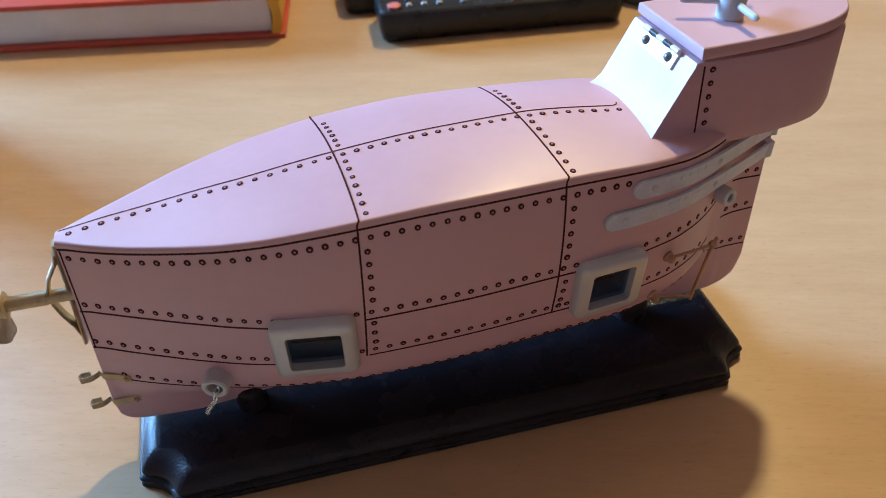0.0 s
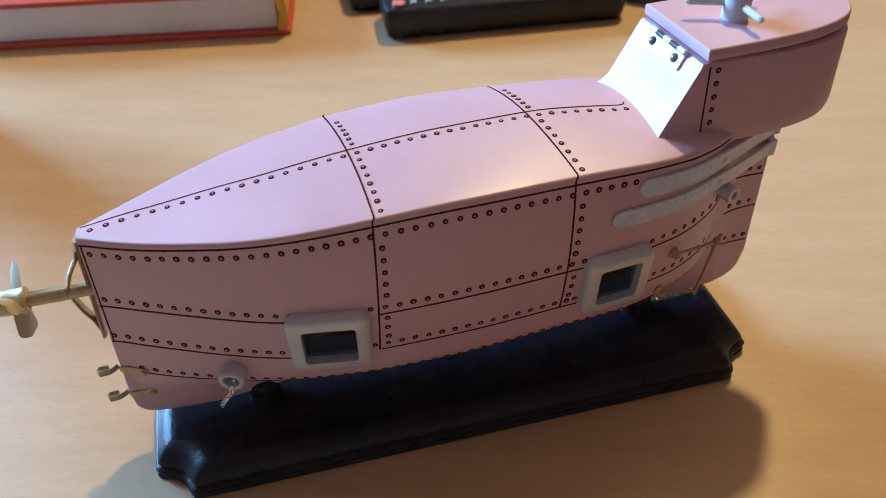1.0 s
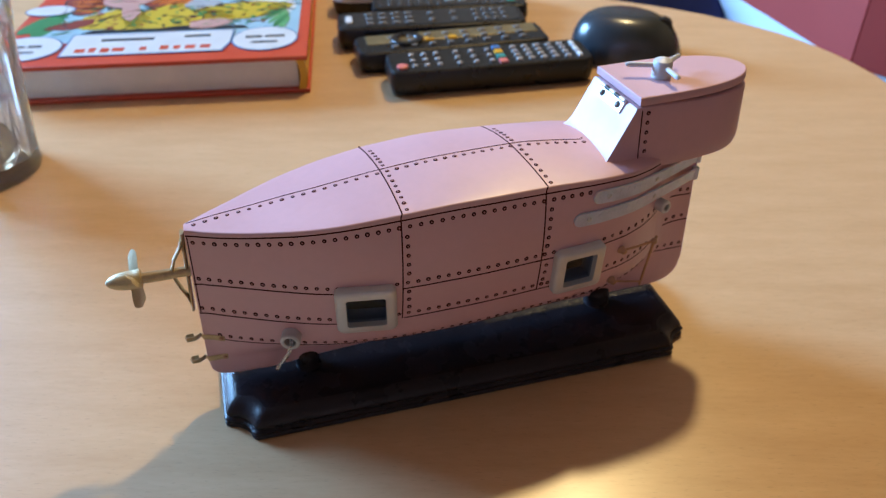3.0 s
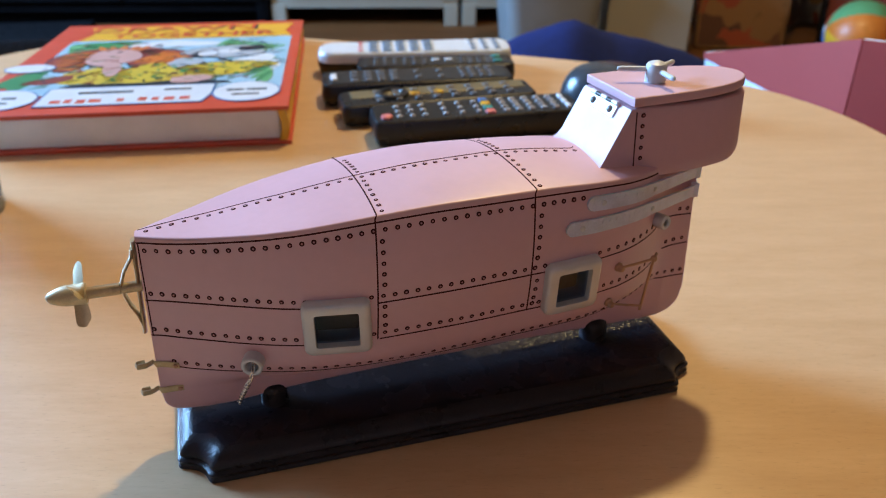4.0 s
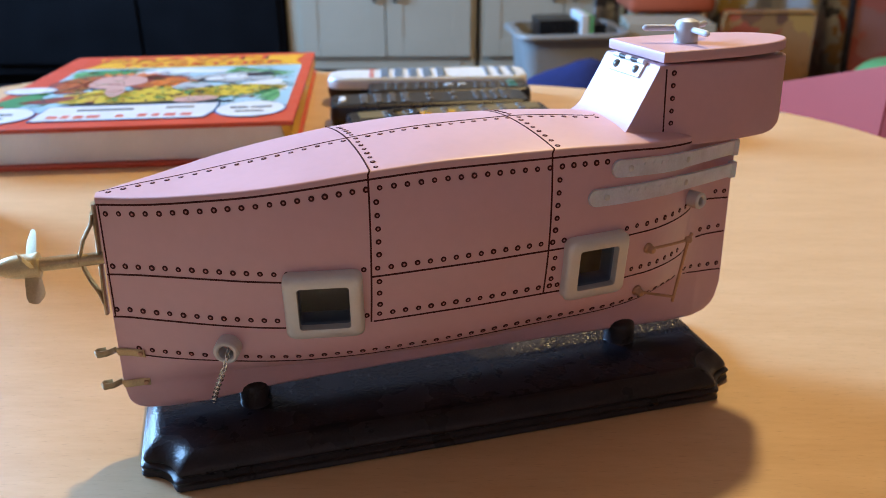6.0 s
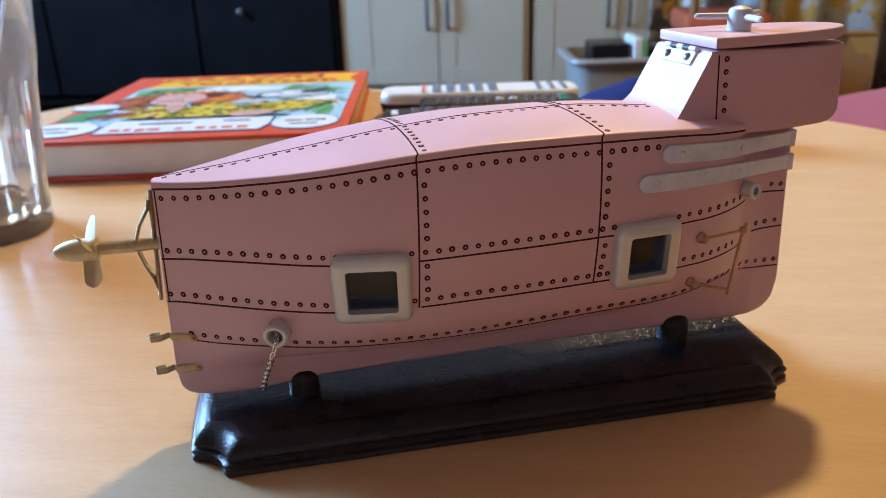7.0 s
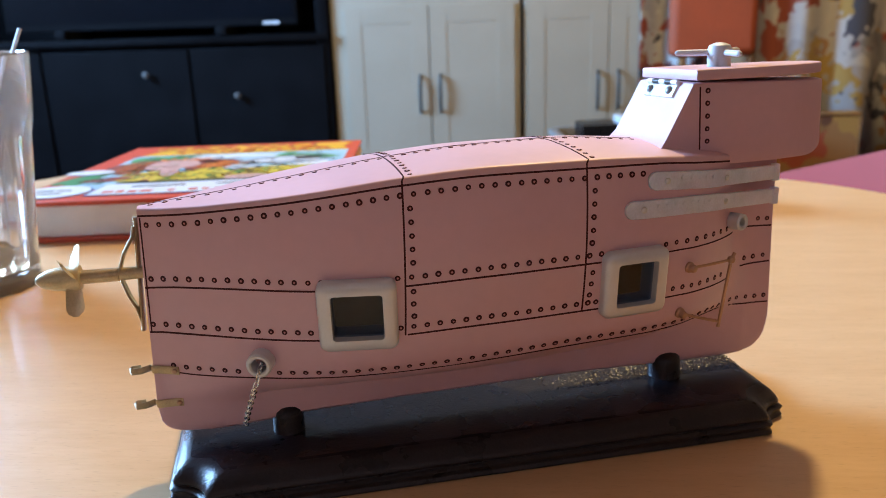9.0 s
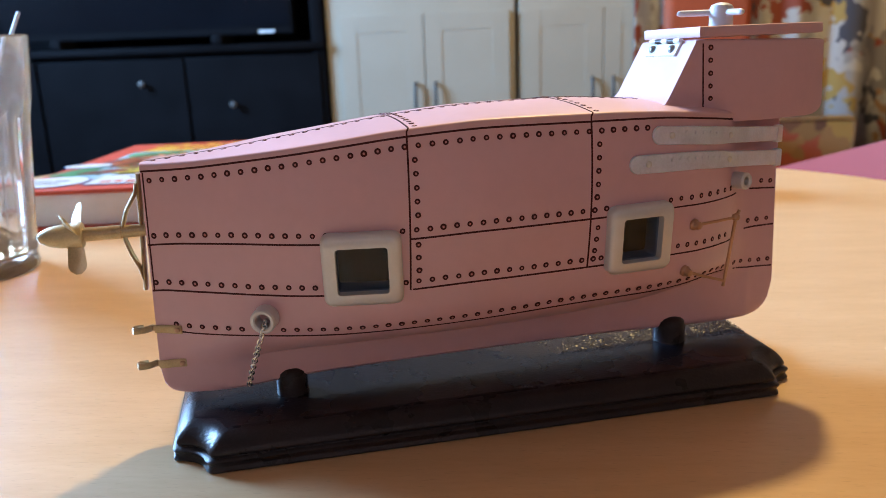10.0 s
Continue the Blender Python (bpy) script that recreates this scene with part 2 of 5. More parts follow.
def box(bm, lo, hi, bevel=0.0, seg=2, m=None, mat=0):
    """A bevelled block between two corners."""
    at = Matrix.LocRotScale([(a + b) / 2 for a, b in zip(lo, hi)], None, [abs(b - a) for a, b in zip(lo, hi)])
    old = set(bm.faces)
    geom = bmesh.ops.create_cube(bm, size=1, matrix=at)
    if bevel:
        bmesh.ops.bevel(bm, geom=list({e for v in geom["verts"] for e in v.link_edges}), offset=bevel, segments=seg, profile=0.5, affect="EDGES")
    fresh = [f for f in bm.faces if f not in old]
    for f in fresh:
        f.material_index = mat
    if m:
        bmesh.ops.transform(bm, matrix=m, verts=list({v for f in fresh for v in f.verts}))
    return bm


def loft(bm, rings, closed=True, cap=True, mat=0):
    """Skins rings of points of equal number."""
    rows = [[bm.verts.new(p) for p in ring] for ring in rings]
    n = len(rows[0])
    for a, b in zip(rows, rows[1:]):
        for i in range(n if closed else n - 1):
            j = (i + 1) % n
            bm.faces.new((a[i], a[j], b[j], b[i])).material_index = mat
    if cap:
        bm.faces.new(rows[0][::-1]).material_index = mat
        bm.faces.new(rows[-1]).material_index = mat
    return bm


def lathe(bm, profile, n=24, m=None, mat=0, cap=True):
    """Turns (radius, height) pairs round the local z axis."""
    m = m or Matrix()
    rings = [[m @ Vector((r * math.cos(2 * math.pi * i / n), r * math.sin(2 * math.pi * i / n), h)) for i in range(n)] for r, h in profile]
    return loft(bm, rings, cap=cap, mat=mat)


def tube(bm, path, radius, n=10, mat=0, flat=1.0, up=(0, 0, 1)):
    """A bar along a line of points; flat squeezes it across."""
    pts = [Vector(p) for p in path]
    rings = []
    for i, p in enumerate(pts):
        along = (pts[min(i + 1, len(pts) - 1)] - pts[max(i - 1, 0)]).normalized()
        side = along.cross(Vector(up))
        side = side.normalized() if side.length > 1e-6 else along.orthogonal().normalized()
        top = side.cross(along)
        rings.append([p + side * radius * flat * math.cos(2 * math.pi * k / n) + top * radius * math.sin(2 * math.pi * k / n) for k in range(n)])
    return loft(bm, rings, mat=mat)


def aim(at, normal, twist=0.0):
    """A pose at a point whose z axis follows the normal."""
    return Matrix.Translation(at) @ Vector(normal).to_track_quat("Z", "Y").to_matrix().to_4x4() @ Matrix.Rotation(twist, 4, "Z")


def curve(table, x):
    """A smooth line through (x, y) pairs, flat where it turns."""
    xs, ys = [a for a, _ in table], [b for _, b in table]
    if x <= xs[0]:
        return ys[0]
    if x >= xs[-1]:
        return ys[-1]
    i = max(j for j in range(len(xs) - 1) if xs[j] <= x)
    h, slope = xs[i + 1] - xs[i], [(ys[k + 1] - ys[k]) / (xs[k + 1] - xs[k]) for k in range(len(xs) - 1)]

    def lean(k):
        if k in (0, len(xs) - 1):
            return slope[0 if k == 0 else -1]
        a, b = slope[k - 1], slope[k]
        return 0 if a * b <= 0 else 2 * a * b / (a + b)

    s = (x - xs[i]) / h
    return ys[i] * (1 + 2 * s) * (1 - s) ** 2 + ys[i + 1] * s * s * (3 - 2 * s) + h * (lean(i) * s * (1 - s) ** 2 - lean(i + 1) * s * s * (1 - s))


def steps(a, b, n):
    return [a + (b - a) * i / (n - 1) for i in range(n)]


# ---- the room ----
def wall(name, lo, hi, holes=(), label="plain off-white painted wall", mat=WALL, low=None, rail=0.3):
    """A wall 0.12 m thick with openings, pieced together round them; holes are (along from, to, z from, to). low: a
    dark material below the rail height, added to absorb bounce light.
    """
    ob = empty(name, Matrix(), label, "wall", kind="structure")
    axis = 0 if hi[0] - lo[0] > hi[1] - lo[1] else 1
    cuts = sorted({lo[axis], hi[axis], *[h[0] for h in holes], *[h[1] for h in holes]})
    bm = bmesh.new()
    for a, b in zip(cuts, cuts[1:]):
        spans = [(lo[2], hi[2])]
        for h in holes:
            if h[0] <= a and b <= h[1]:
                spans = [(lo[2], h[2]), (h[3], hi[2])]
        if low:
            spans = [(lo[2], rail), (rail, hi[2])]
        for z0, z1 in spans:
            p, q = [*lo[:2], z0], [*hi[:2], z1]
            p[axis], q[axis] = a, b
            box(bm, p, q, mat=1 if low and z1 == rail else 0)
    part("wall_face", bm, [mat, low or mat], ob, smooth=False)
    return ob


bm = bmesh.new()
box(bm, (LEFT - 0.12, NEAR - 0.12, FLOOR - 0.06), (RIGHT + 0.12, FAR + 0.12, FLOOR))
tagged(part("floor", bm, PARQUET, smooth=False), "dark brown wooden floor", "floor", kind="structure")
bm = bmesh.new()
box(bm, (LEFT - 0.12, NEAR - 0.12, CEIL), (RIGHT + 0.12, FAR + 0.12, CEIL + 0.1))
tagged(part("ceiling", bm, CEILING, smooth=False), "unseen ceiling, darkened brown to cut bounce light", "ceiling", kind="structure")
wall("wall_left", (LEFT - 0.12, NEAR, FLOOR), (LEFT, FAR, CEIL), [(1.12, 2.32, 0.42, 1.58)])
wall("wall_right", (RIGHT, NEAR, FLOOR), (RIGHT + 0.12, FAR, CEIL), (), "unseen wall, ochre for warm bounce, dark low band added to absorb light", WARM, LIGHT_SINK)
wall("wall_far", (LEFT - 0.12, FAR, FLOOR), (RIGHT + 0.12, FAR + 0.12, CEIL))
wall("wall_near", (LEFT - 0.12, NEAR - 0.12, FLOOR), (RIGHT + 0.12, NEAR, CEIL), (), "unseen wall, bright brown for warm fill, dark low band added to absorb light", BOUNCE, LIGHT_SINK)


# ---- the table ----
def table_outline(inset, z, n=160):
    """A rounded oblong, turned a little."""
    out = []
    for i in range(n):
        a = 2 * math.pi * i / n
        ca, sa = math.cos(a), math.sin(a)
        r = (abs(ca) ** 3.6 + abs(sa) ** 3.6) ** (-1 / 3.6)
        x, y = (0.461 - inset) * r * ca, (0.488 - inset) * r * sa
        t = -0.297
        out.append((-0.148 + math.cos(t) * x - math.sin(t) * y, 0.339 + math.sin(t) * x + math.cos(t) * y, z))
    return out


table = empty("coffee_table", Matrix.Translation((0, 0, FLOOR)), "light beech veneer coffee table with rounded corners", "table")
bm = bmesh.new()
loft(bm, [table_outline(i, z + 0.5) for i, z in ((0.004, -0.028), (0.001, -0.026), (0, -0.022), (0, -0.005), (0.0015, -0.0015), (0.005, 0.0))])
part("tabletop", bm, BEECH, table)
for sx, sy in ((-1, -1), (1, -1), (1, 1), (-1, 1)):
    t = -0.297
    x, y = 0.33 * sx, 0.35 * sy
    bm = bmesh.new()
    lathe(bm, [(0.018, 0), (0.02, 0.004), (0.026, 0.46), (0.026, 0.472)], 20)
    part("leg", bm, BEECH, table, place=Matrix.Translation((-0.148 + math.cos(t) * x - math.sin(t) * y, 0.339 + math.sin(t) * x + math.cos(t) * y, 0)))

# ---- the model submarine on its stand; u along, v across, w up, in millimetres ----
STAND = Matrix.Translation((-0.0928, 0.17864, 0)) @ Matrix.Rotation(radians(15.8), 4, "Z")
BASE_U0, BASE_U1, BASE_V1, BASE_TOP = -11.5, 217.0, 77.0, 12.0
MID = (103.0, 37.0, BASE_TOP)


def mm(bm, origin=MID):
    """From stand millimetres to metres from the thing's origin."""
    bmesh.ops.transform(bm, matrix=Matrix.Scale(0.001, 4) @ Matrix.Translation([-o for o in origin]), verts=bm.verts)
    return bm


def local(p, origin=MID):
    return Vector([(a - o) * 0.001 for a, o in zip(p, origin)])


# stand
stand = empty("display_stand", STAND @ Matrix.Translation((0.103, 0.037, 0)), "glossy black lacquered wooden display stand with notched corners", "display stand")


def board_ring(inset, w, notch=11.5):
    """The board's outline with hollow quarter-round corners."""
    u0, u1, v0, v1 = BASE_U0 + inset, BASE_U1 - inset, inset, BASE_V1 - inset
    r, out = notch - 0.1 * inset, []
    for cu, cv, a0 in ((u0, v0, 90), (u1, v0, 180), (u1, v1, 270), (u0, v1, 0)):
        for k, reach in ((0, 1.8), (0.25, 0.75), *[(k, 0) for k in range(1, 8)], (7.75, 0.75), (8, 1.8)):
            a = radians(a0 - 90 * k / 8)
            out.append((cu + (r + reach) * math.cos(a), cv + (r + reach) * math.sin(a), w))
    return out


bm = bmesh.new()
loft(bm, [board_ring(i, w) for i, w in ((0.5, 0), (0, 0.4), (0, 0.9), (0.5, 1.6), (0.6, 2.4), (0.1, 3.5), (0, 3.9), (0.3, 4.3), (1.5, 4.7), (1.6, 5.0), (1.2, 5.6), (1.2, 6.4), (1.9, 7.8), (3.0, 9.2), (4.2, 10.4), (5.6, 11.3), (7.2, 11.8), (8.8, 12.0))])
board = part("base_board", mm(bm, (103, 37, 0)), LACQUER, stand)
board.data.materials.append(CRACKLE)
chips = random.Random(12)
bm = bmesh.new()
for i in range(150):
    for j in range(66):
        u, v = 124 + 0.6 * i + chips.uniform(-0.25, 0.25), 33.4 + 0.55 * j + chips.uniform(-0.25, 0.25)
        if v > 67.5 or u > 211 or chips.random() < 0.32 + 0.68 * max(0, (150 - u) / 26):
            continue
        r, spin = chips.uniform(0.22, 0.42), chips.uniform(0, 6.28)
        su, sv = chips.gauss(0, 0.16), chips.gauss(-0.1, 0.17)
        ring = [(u + r * math.cos(spin + a) * chips.uniform(0.7, 1.2), v + r * math.sin(spin + a) * chips.uniform(0.7, 1.2)) for a in (0, 1.3, 2.5, 3.8, 5.1)]
        low = min(-su * (a - u) - sv * (b - v) for a, b in ring)
        bm.faces.new([bm.verts.new((a, b, BASE_TOP + 0.02 - su * (a - u) - sv * (b - v) - low)) for a, b in ring])
part("crackle_relief", mm(bm, (103, 37, 0)), CRACKLE, stand, "fine crackle in the lacquer", smooth=False)
for f in board.data.polygons:
    f.material_index = 1 if f.normal.z > 0.9 and f.center.z > 0.0119 else 0
for u, v, k in ((29.4, 30.5, 0.86), (178.3, 36.0, 0.95)):
    bm = bmesh.new()
    lathe(bm, [(6.8 * k, 11.9), (6.5 * k, 12.5), (6.5 * k, 18.2), (6.0 * k, 20.2), (4.4 * k, 21.5), (2.2 * k, 22.2), (0.1, 22.4)], 28, Matrix.Translation((u, v, 0)))
    part("post", mm(bm, (103, 37, 0)), LACQUER, stand)

# hull form
BREADTH = [(-12, 2.9), (-9, 4.3), (-4, 7.1), (4, 11.1), (20, 18.4), (35, 24.2), (50, 28.3), (71, 31.5), (99, 32.7), (131, 31.6), (154, 30.9), (170, 28.1), (180, 24.3), (188.5, 19.5), (196, 13.7), (202, 7.5), (206, 4.5), (212, 2.9), (219, 2.6)]
EDGE = [(-12, 95.0), (4, 96.3), (20, 98.2), (35, 100.0), (50, 101.9), (71, 104.1), (98, 105.3), (131, 104.8), (155, 104.4), (178, 102.3), (200, 99.2), (221, 97)]
RIDGE = [(-12, 97.6), (12, 99.6), (37, 103.0), (70, 107.4), (98, 109.6), (128, 110.1), (162, 108.0), (200, 104.4), (221, 100)]
KEEL = [(-12, 27.0), (-11.0, 21.5), (-8, 18.2), (-3, 16.8), (5, 16.4), (40, 18.2), (130, 18.6), (200, 17.2), (208, 17.6), (213, 18.8), (216.3, 21.4), (218.3, 25.5), (219, 31)]
BILGE = [(-12, 28.0), (60, 30.0), (110, 31.0), (140, 32.5), (165, 35.0), (190, 38.0), (219, 38.0)]
ROUND = 1.1
LIFT = [(-12, 2.2), (40, 2.1), (75, 2.4), (100, 2.6), (135, 2.6), (165, 2.0), (221, 2.0)]
DROOP = [(-12, 0.0), (20, 0.3), (70, 2.2), (128, 2.8), (150, 3.5), (165, 3.6), (221, 3.0)]


def centre(u):
    return 30.6 + 0.034 * (u + 12)


def breadth(u, w):
    """Half breadth of the hull at a height."""
    b = curve(BREADTH, u)
    swell = 2.6 * min(1, max(0, (u + 12) / 60)) * min(1, max(0, (200 - u) / 60))
    if w >= 55:
        return b + swell * (1 - ((w - 78) / 26) ** 2)
    low = b + swell * (1 - (23 / 26) ** 2)
    fin, belly = min(3.4, low), low * max(0, 1 - (max(0, 51 - w) / (51 - curve(BILGE, u))) ** 2) ** 0.5
    blend = min(4 + 10 * min(1, max(0, (80 - u) / 80)), max(0.01, low - 3.4))
    return max(fin, belly) + max(0, blend - abs(belly - fin)) ** 2 / (4 * blend)


def lee(u, w):
    """The far side is cut finer low down towards the bow."""
    return max(1.2, 0.5 * (w - 13.5)) + 1.2 * max(0, 128 - u)


def deck(u, d):
    """Height of the deck at a distance from the centre line."""
    b = max(0.1, breadth(u, curve(EDGE, u)))
    q = min(1, abs(d) / b)
    top, rim = curve(RIDGE, u), curve(EDGE, u) + curve(LIFT, u)
    fall = curve(DROOP, u) * q * q if d > 0 else 0
    return rim + max(0.2, top - rim) * (1 - q * q) - fall


def side_at(u, w, off=0.0):
    """A place on the near side of the hull, and its outward normal."""
    p = lambda a, b: Vector((a + rake(a, b), centre(a) - breadth(a, b), b))
    t, s = p(u + 0.5, w) - p(u - 0.5, w), p(u, w + 0.5) - p(u, w - 0.5)
    n = t.cross(s).normalized()
    return p(u, w) + n * off, n


def deck_at(u, d, off=0.0):
    p = lambda a, b: Vector((a, centre(a) + b, deck(a, b)))
    n = (p(u + 0.5, d) - p(u - 0.5, d)).cross(p(u, d + 0.5) - p(u, d - 0.5)).normalized()
    return p(u, d) + n * off, n


def rake(u, w):
    """The stern leans aft towards the keel, the stem forward."""
    stem = (2.0 + 1.6 * min(1, max(0, (79 - w) / 45))) * max(0, (u - 200) / 19)
    return stem - 2.4 * (96 - w) / 80 * min(1, max(0, (25 - u) / 37))


sub = empty("model_submarine", STAND @ Matrix.Translation(local(MID, (0, 0, 0))), "pink painted model submarine with riveted hull plates and brass fittings", "model submarine")
WIN = [(46.2, 62.6, 56.0, 71.6), (140.6, 155.6, 57.2, 72.8)]
us = sorted({*steps(-12, 219, 118), *[x for w in WIN for x in w[:2]], *steps(-12, -6, 7), *steps(194, 219, 22)})
fixed = [95.0, 92, 88, 84, 80, 76, 72.8, 71.6, 68, 64, 60, 57.2, 56.0, 53, 50, 47, 44, 41, 38, 35, 32, 29, 26, 23, 20, 18]
bm = bmesh.new()
rows = []
for u in us:
    e, keel = curve(EDGE, u), curve(KEEL, u)
    b = breadth(u, e)
    half = [(b - ROUND) * q for q in (0, 0.2, 0.4, 0.6, 0.75, 0.88, 1)]
    pts = [(d, deck(u, -d)) for d in half]
    lift = pts[-1][1] - e
    pts += [(b - ROUND + ROUND * math.sin(radians(a)), e + lift - ROUND * (1 - math.cos(radians(a)))) for a in (22, 45, 68, 90)] + [(b, e)]
    pts += [(breadth(u, x), x) for x in ((e + 94.0) / 2 if e > 94.5 else e - 0.3,)]
    for x in fixed:
        x = min(max(x, keel + 1.4), e - 0.6)
        pts.append((breadth(u, x), x))
    last = breadth(u, keel + 1.4)
    pts += [(last * 0.8, keel + 0.4), (last * 0.45, keel), (0, keel)]
    ring = [(u + rake(u, w), centre(u) - d, w) for d, w in pts] + [(u + rake(u, w), centre(u) + min(d, lee(u, w)), w - curve(DROOP, u) * min(1, d / b) ** 2 * min(1, max(0, (w - 45) / (e - 45)))) for d, w in pts[-2:0:-1]]
    rows.append([bm.verts.new(p) for p in ring])
n = len(rows[0])
for (ua, a), (ub, b) in zip(zip(us, rows), zip(us[1:], rows[1:])):
    for i in range(n):
        j = (i + 1) % n
        q = (a[i].co + b[j].co) / 2
        if any(u0 <= ua and ub <= u1 and w0 < q.z < w1 for u0, u1, w0, w1 in WIN) and i < n // 2:
            continue
        bm.faces.new((a[i], b[i], b[j], a[j]))
for end in (rows[0], rows[-1][::-1]):
    bm.faces.new(end)
bmesh.ops.remove_doubles(bm, verts=bm.verts, dist=0.02)
bmesh.ops.recalc_face_normals(bm, faces=bm.faces)
hull = part("hull", mm(bm), PINK, sub)


# painted seams
def ribbon(name, places, width, parent=None, mat=INK, thick=0.12):
    """A thin painted line that lies on the surface; places are (point, normal)."""
    bm = bmesh.new()
    rings = []
    for i, (p, nrm) in enumerate(places):
        along = (places[min(i + 1, len(places) - 1)][0] - places[max(i - 1, 0)][0]).normalized()
        s = along.cross(nrm).normalized() * width / 2
        rings.append([p - s - nrm * 0.25, p - s * 0.9 + nrm * thick, p + s * 0.9 + nrm * thick, p + s - nrm * 0.25])
    loft(bm, rings)
    return part(name, mm(bm), mat, parent or hull, smooth=False)


LINE2 = [(-12, 70.8), (0, 71.8), (17, 72.1), (42, 71.9), (70, 72.3), (96, 73.0), (131, 73.2), (162, 73.6), (175, 73.1), (190, 72.4), (205, 71.3), (221, 70.2)]
LINE3 = [(-12, 55.2), (-5, 55.6), (7, 55.4), (23, 54.9), (42, 54.6), (70, 55.2), (96, 56.0), (131, 56.2), (162, 56.6), (175, 56.1), (187, 55.5), (195, 55.0), (205, 55.5), (221, 55.8)]
LINE4 = [(-12, 40.6), (-5, 41.0), (1, 40.5), (15, 40.0), (28, 39.8), (45, 39.7), (71, 40.4), (85, 40.9), (105, 41.8), (126, 42.6), (145, 42.9), (166, 43.0), (182, 43.2), (192, 42.0), (203, 39.6), (221, 38.4)]


def side_line(table, u0, u1, k=0.66):
    n = max(3, int((u1 - u0) / 1.5))
    ribbon("seam_line", [side_at(u, curve(table, u)) for u in steps(u0, u1, n)], k)


def cross_seam(u, d):
    """Where a cross seam of the deck runs: it leans aft towards the far side."""
    return 69.55 - 0.09 * d - 0.00125 * d * d if u < 100 else 127.7 - 0.145 * d


side_line(EDGE, -11.8, 200, 0.7)
for u0, u1 in ((-11.8, 43), (69.9, 136)):
    side_line(LINE2, u0, u1)
    side_line(LINE3, u0, u1)
for table, u0, u1, u2 in ((LINE2, 159, 198.5, 208.0), (LINE3, 159, 197.0, 206.2)):
    side_line(table, u0, u1, 0.55)
    side_line(table, u2, 218.6)
side_line(LINE4, -6, 197.0, 0.5)
side_line(LINE4, 203.0, 218.6, 0.6)
for u, low, lean in ((70.4, 55.0, 1.2), (131.2, 56.4, 1.4)):
    ribbon("seam_line", [side_at(u - lean * (104 - w) / 49, w) for w in steps(low, curve(EDGE, u) + 0.2, 40)], 0.62)
    arc = []
    for side in (-1, 1):
        b, e = breadth(u, curve(EDGE, u)), curve(EDGE, u)
        one = [deck_at(cross_seam(u, d * side), d * side) for d in steps(0, b - ROUND, 16)]
        foot_u, fall = cross_seam(u, side * (b - ROUND)), curve(DROOP, u) if side > 0 else 0
        for a in (20, 40, 60, 80, 92):
            c, q = math.cos(radians(a)), math.sin(radians(a))
            one.append((Vector((foot_u + (u - foot_u) * q * q if side < 0 else foot_u, centre(u) + side * (b - ROUND + ROUND * q), e + curve(LIFT, u) - ROUND * (1 - c) + 0.05 - fall)), Vector((0, side * q, c))))
        one.append((Vector((u if side < 0 else foot_u, centre(u) + side * b, e - fall)), Vector((0, side, 0))))
        arc = one[::-1] + arc if side < 0 else arc + one[1:]
    ribbon("seam_line", arc, 0.58)
MIDLINE = [(-11, 2.0), (5, 3.7), (24, 4.2), (45, 3.5), (128, 3.4), (143, 2.4), (159, 0.8)]
ribbon("seam_line", [deck_at(u, curve(MIDLINE, u)) for u in steps(-11, 159, 90)] + [deck_at(159 + 2.4 * math.sin(radians(a)), 0.8 + 1.6 * (1 - math.cos(radians(a)))) for a in (25, 50, 75, 95)], 0.4)
ribbon("seam_line", [side_at(-11.2, w) for w in steps(94.6, 55.4, 24)], 0.5)

# rivets: a dark ring round a pink stud
bm = bmesh.new()
lathe(bm, [(0.98, -0.15), (0.95, 0.10), (0.64, 0.18), (0.36, 0.14)], 12, cap=False)
lathe(bm, [(0.36, 0.14), (0.26, 0.24), (0.05, 0.28)], 12, mat=1, cap=False)
for v in bm.verts:
    v.co *= 0.001
RIVET = bpy.data.meshes.new("rivet")
bm.to_mesh(RIVET)
bm.free()
RIVET.materials.append(INK)
RIVET.materials.append(STUD)
RIVET.shade_smooth()
dice = random.Random(4)


def rivet(p, nrm, size=1.0):
    k = dice.uniform(0.92, 1.1) * size
    again("rivet", RIVET, hull, Matrix.Translation(local(p + Vector([dice.uniform(-0.12, 0.12) for _ in range(3)]) * 0.6)) @ aim((0, 0, 0), nrm) @ Matrix.Diagonal((k, k, 1, 1)))


def rivet_row(table, off, u0, u1, n):
    for u in steps(u0, u1, n):
        rivet(*side_at(u, curve(table, u) + off))


rivet_row(EDGE, -3.0, -9.2, 69.5, 20)
rivet_row(EDGE, -3.0, 73.8, 130.2, 14)
rivet_row(EDGE, -3.0, 134.7, 151.2, 5)
rivet_row(LINE2, 2.9, -9.6, 43.7, 14)
rivet(*side_at(67.3, 75.2))
rivet_row(LINE2, 2.9, 71.7, 127.5, 14)
rivet_row(LINE2, 2.9, 131.7, 136.0, 2)
rivet_row(LINE2, 2.9, 160.5, 192.7, 8)
rivet_row(LINE2, 2.9, 213.1, 216.8, 2)
rivet_row(LINE3, 2.8, -10.4, 39.3, 13)
rivet(*side_at(67.8, 57.8))
rivet_row(LINE3, 2.8, 72.0, 127.7, 14)
rivet_row(LINE3, 2.8, 131.9, 134.8, 2)
rivet_row(LINE3, 2.8, 164.9, 190.6, 7)
rivet_row(LINE3, 2.8, 208.0, 215.8, 3)
rivet_row(LINE4, 2.6, -5.3, 15.2, 6)
rivet_row(LINE4, 2.6, 28.2, 192.6, 40)
rivet_row(LINE4, 2.8, 202.6, 217.0, 5)
for w in steps(97.0, 79.9, 5):
    rivet(*side_at(72.4, w))
for w in steps(70.3, 61.7, 3):
    rivet(*side_at(72.1, w))
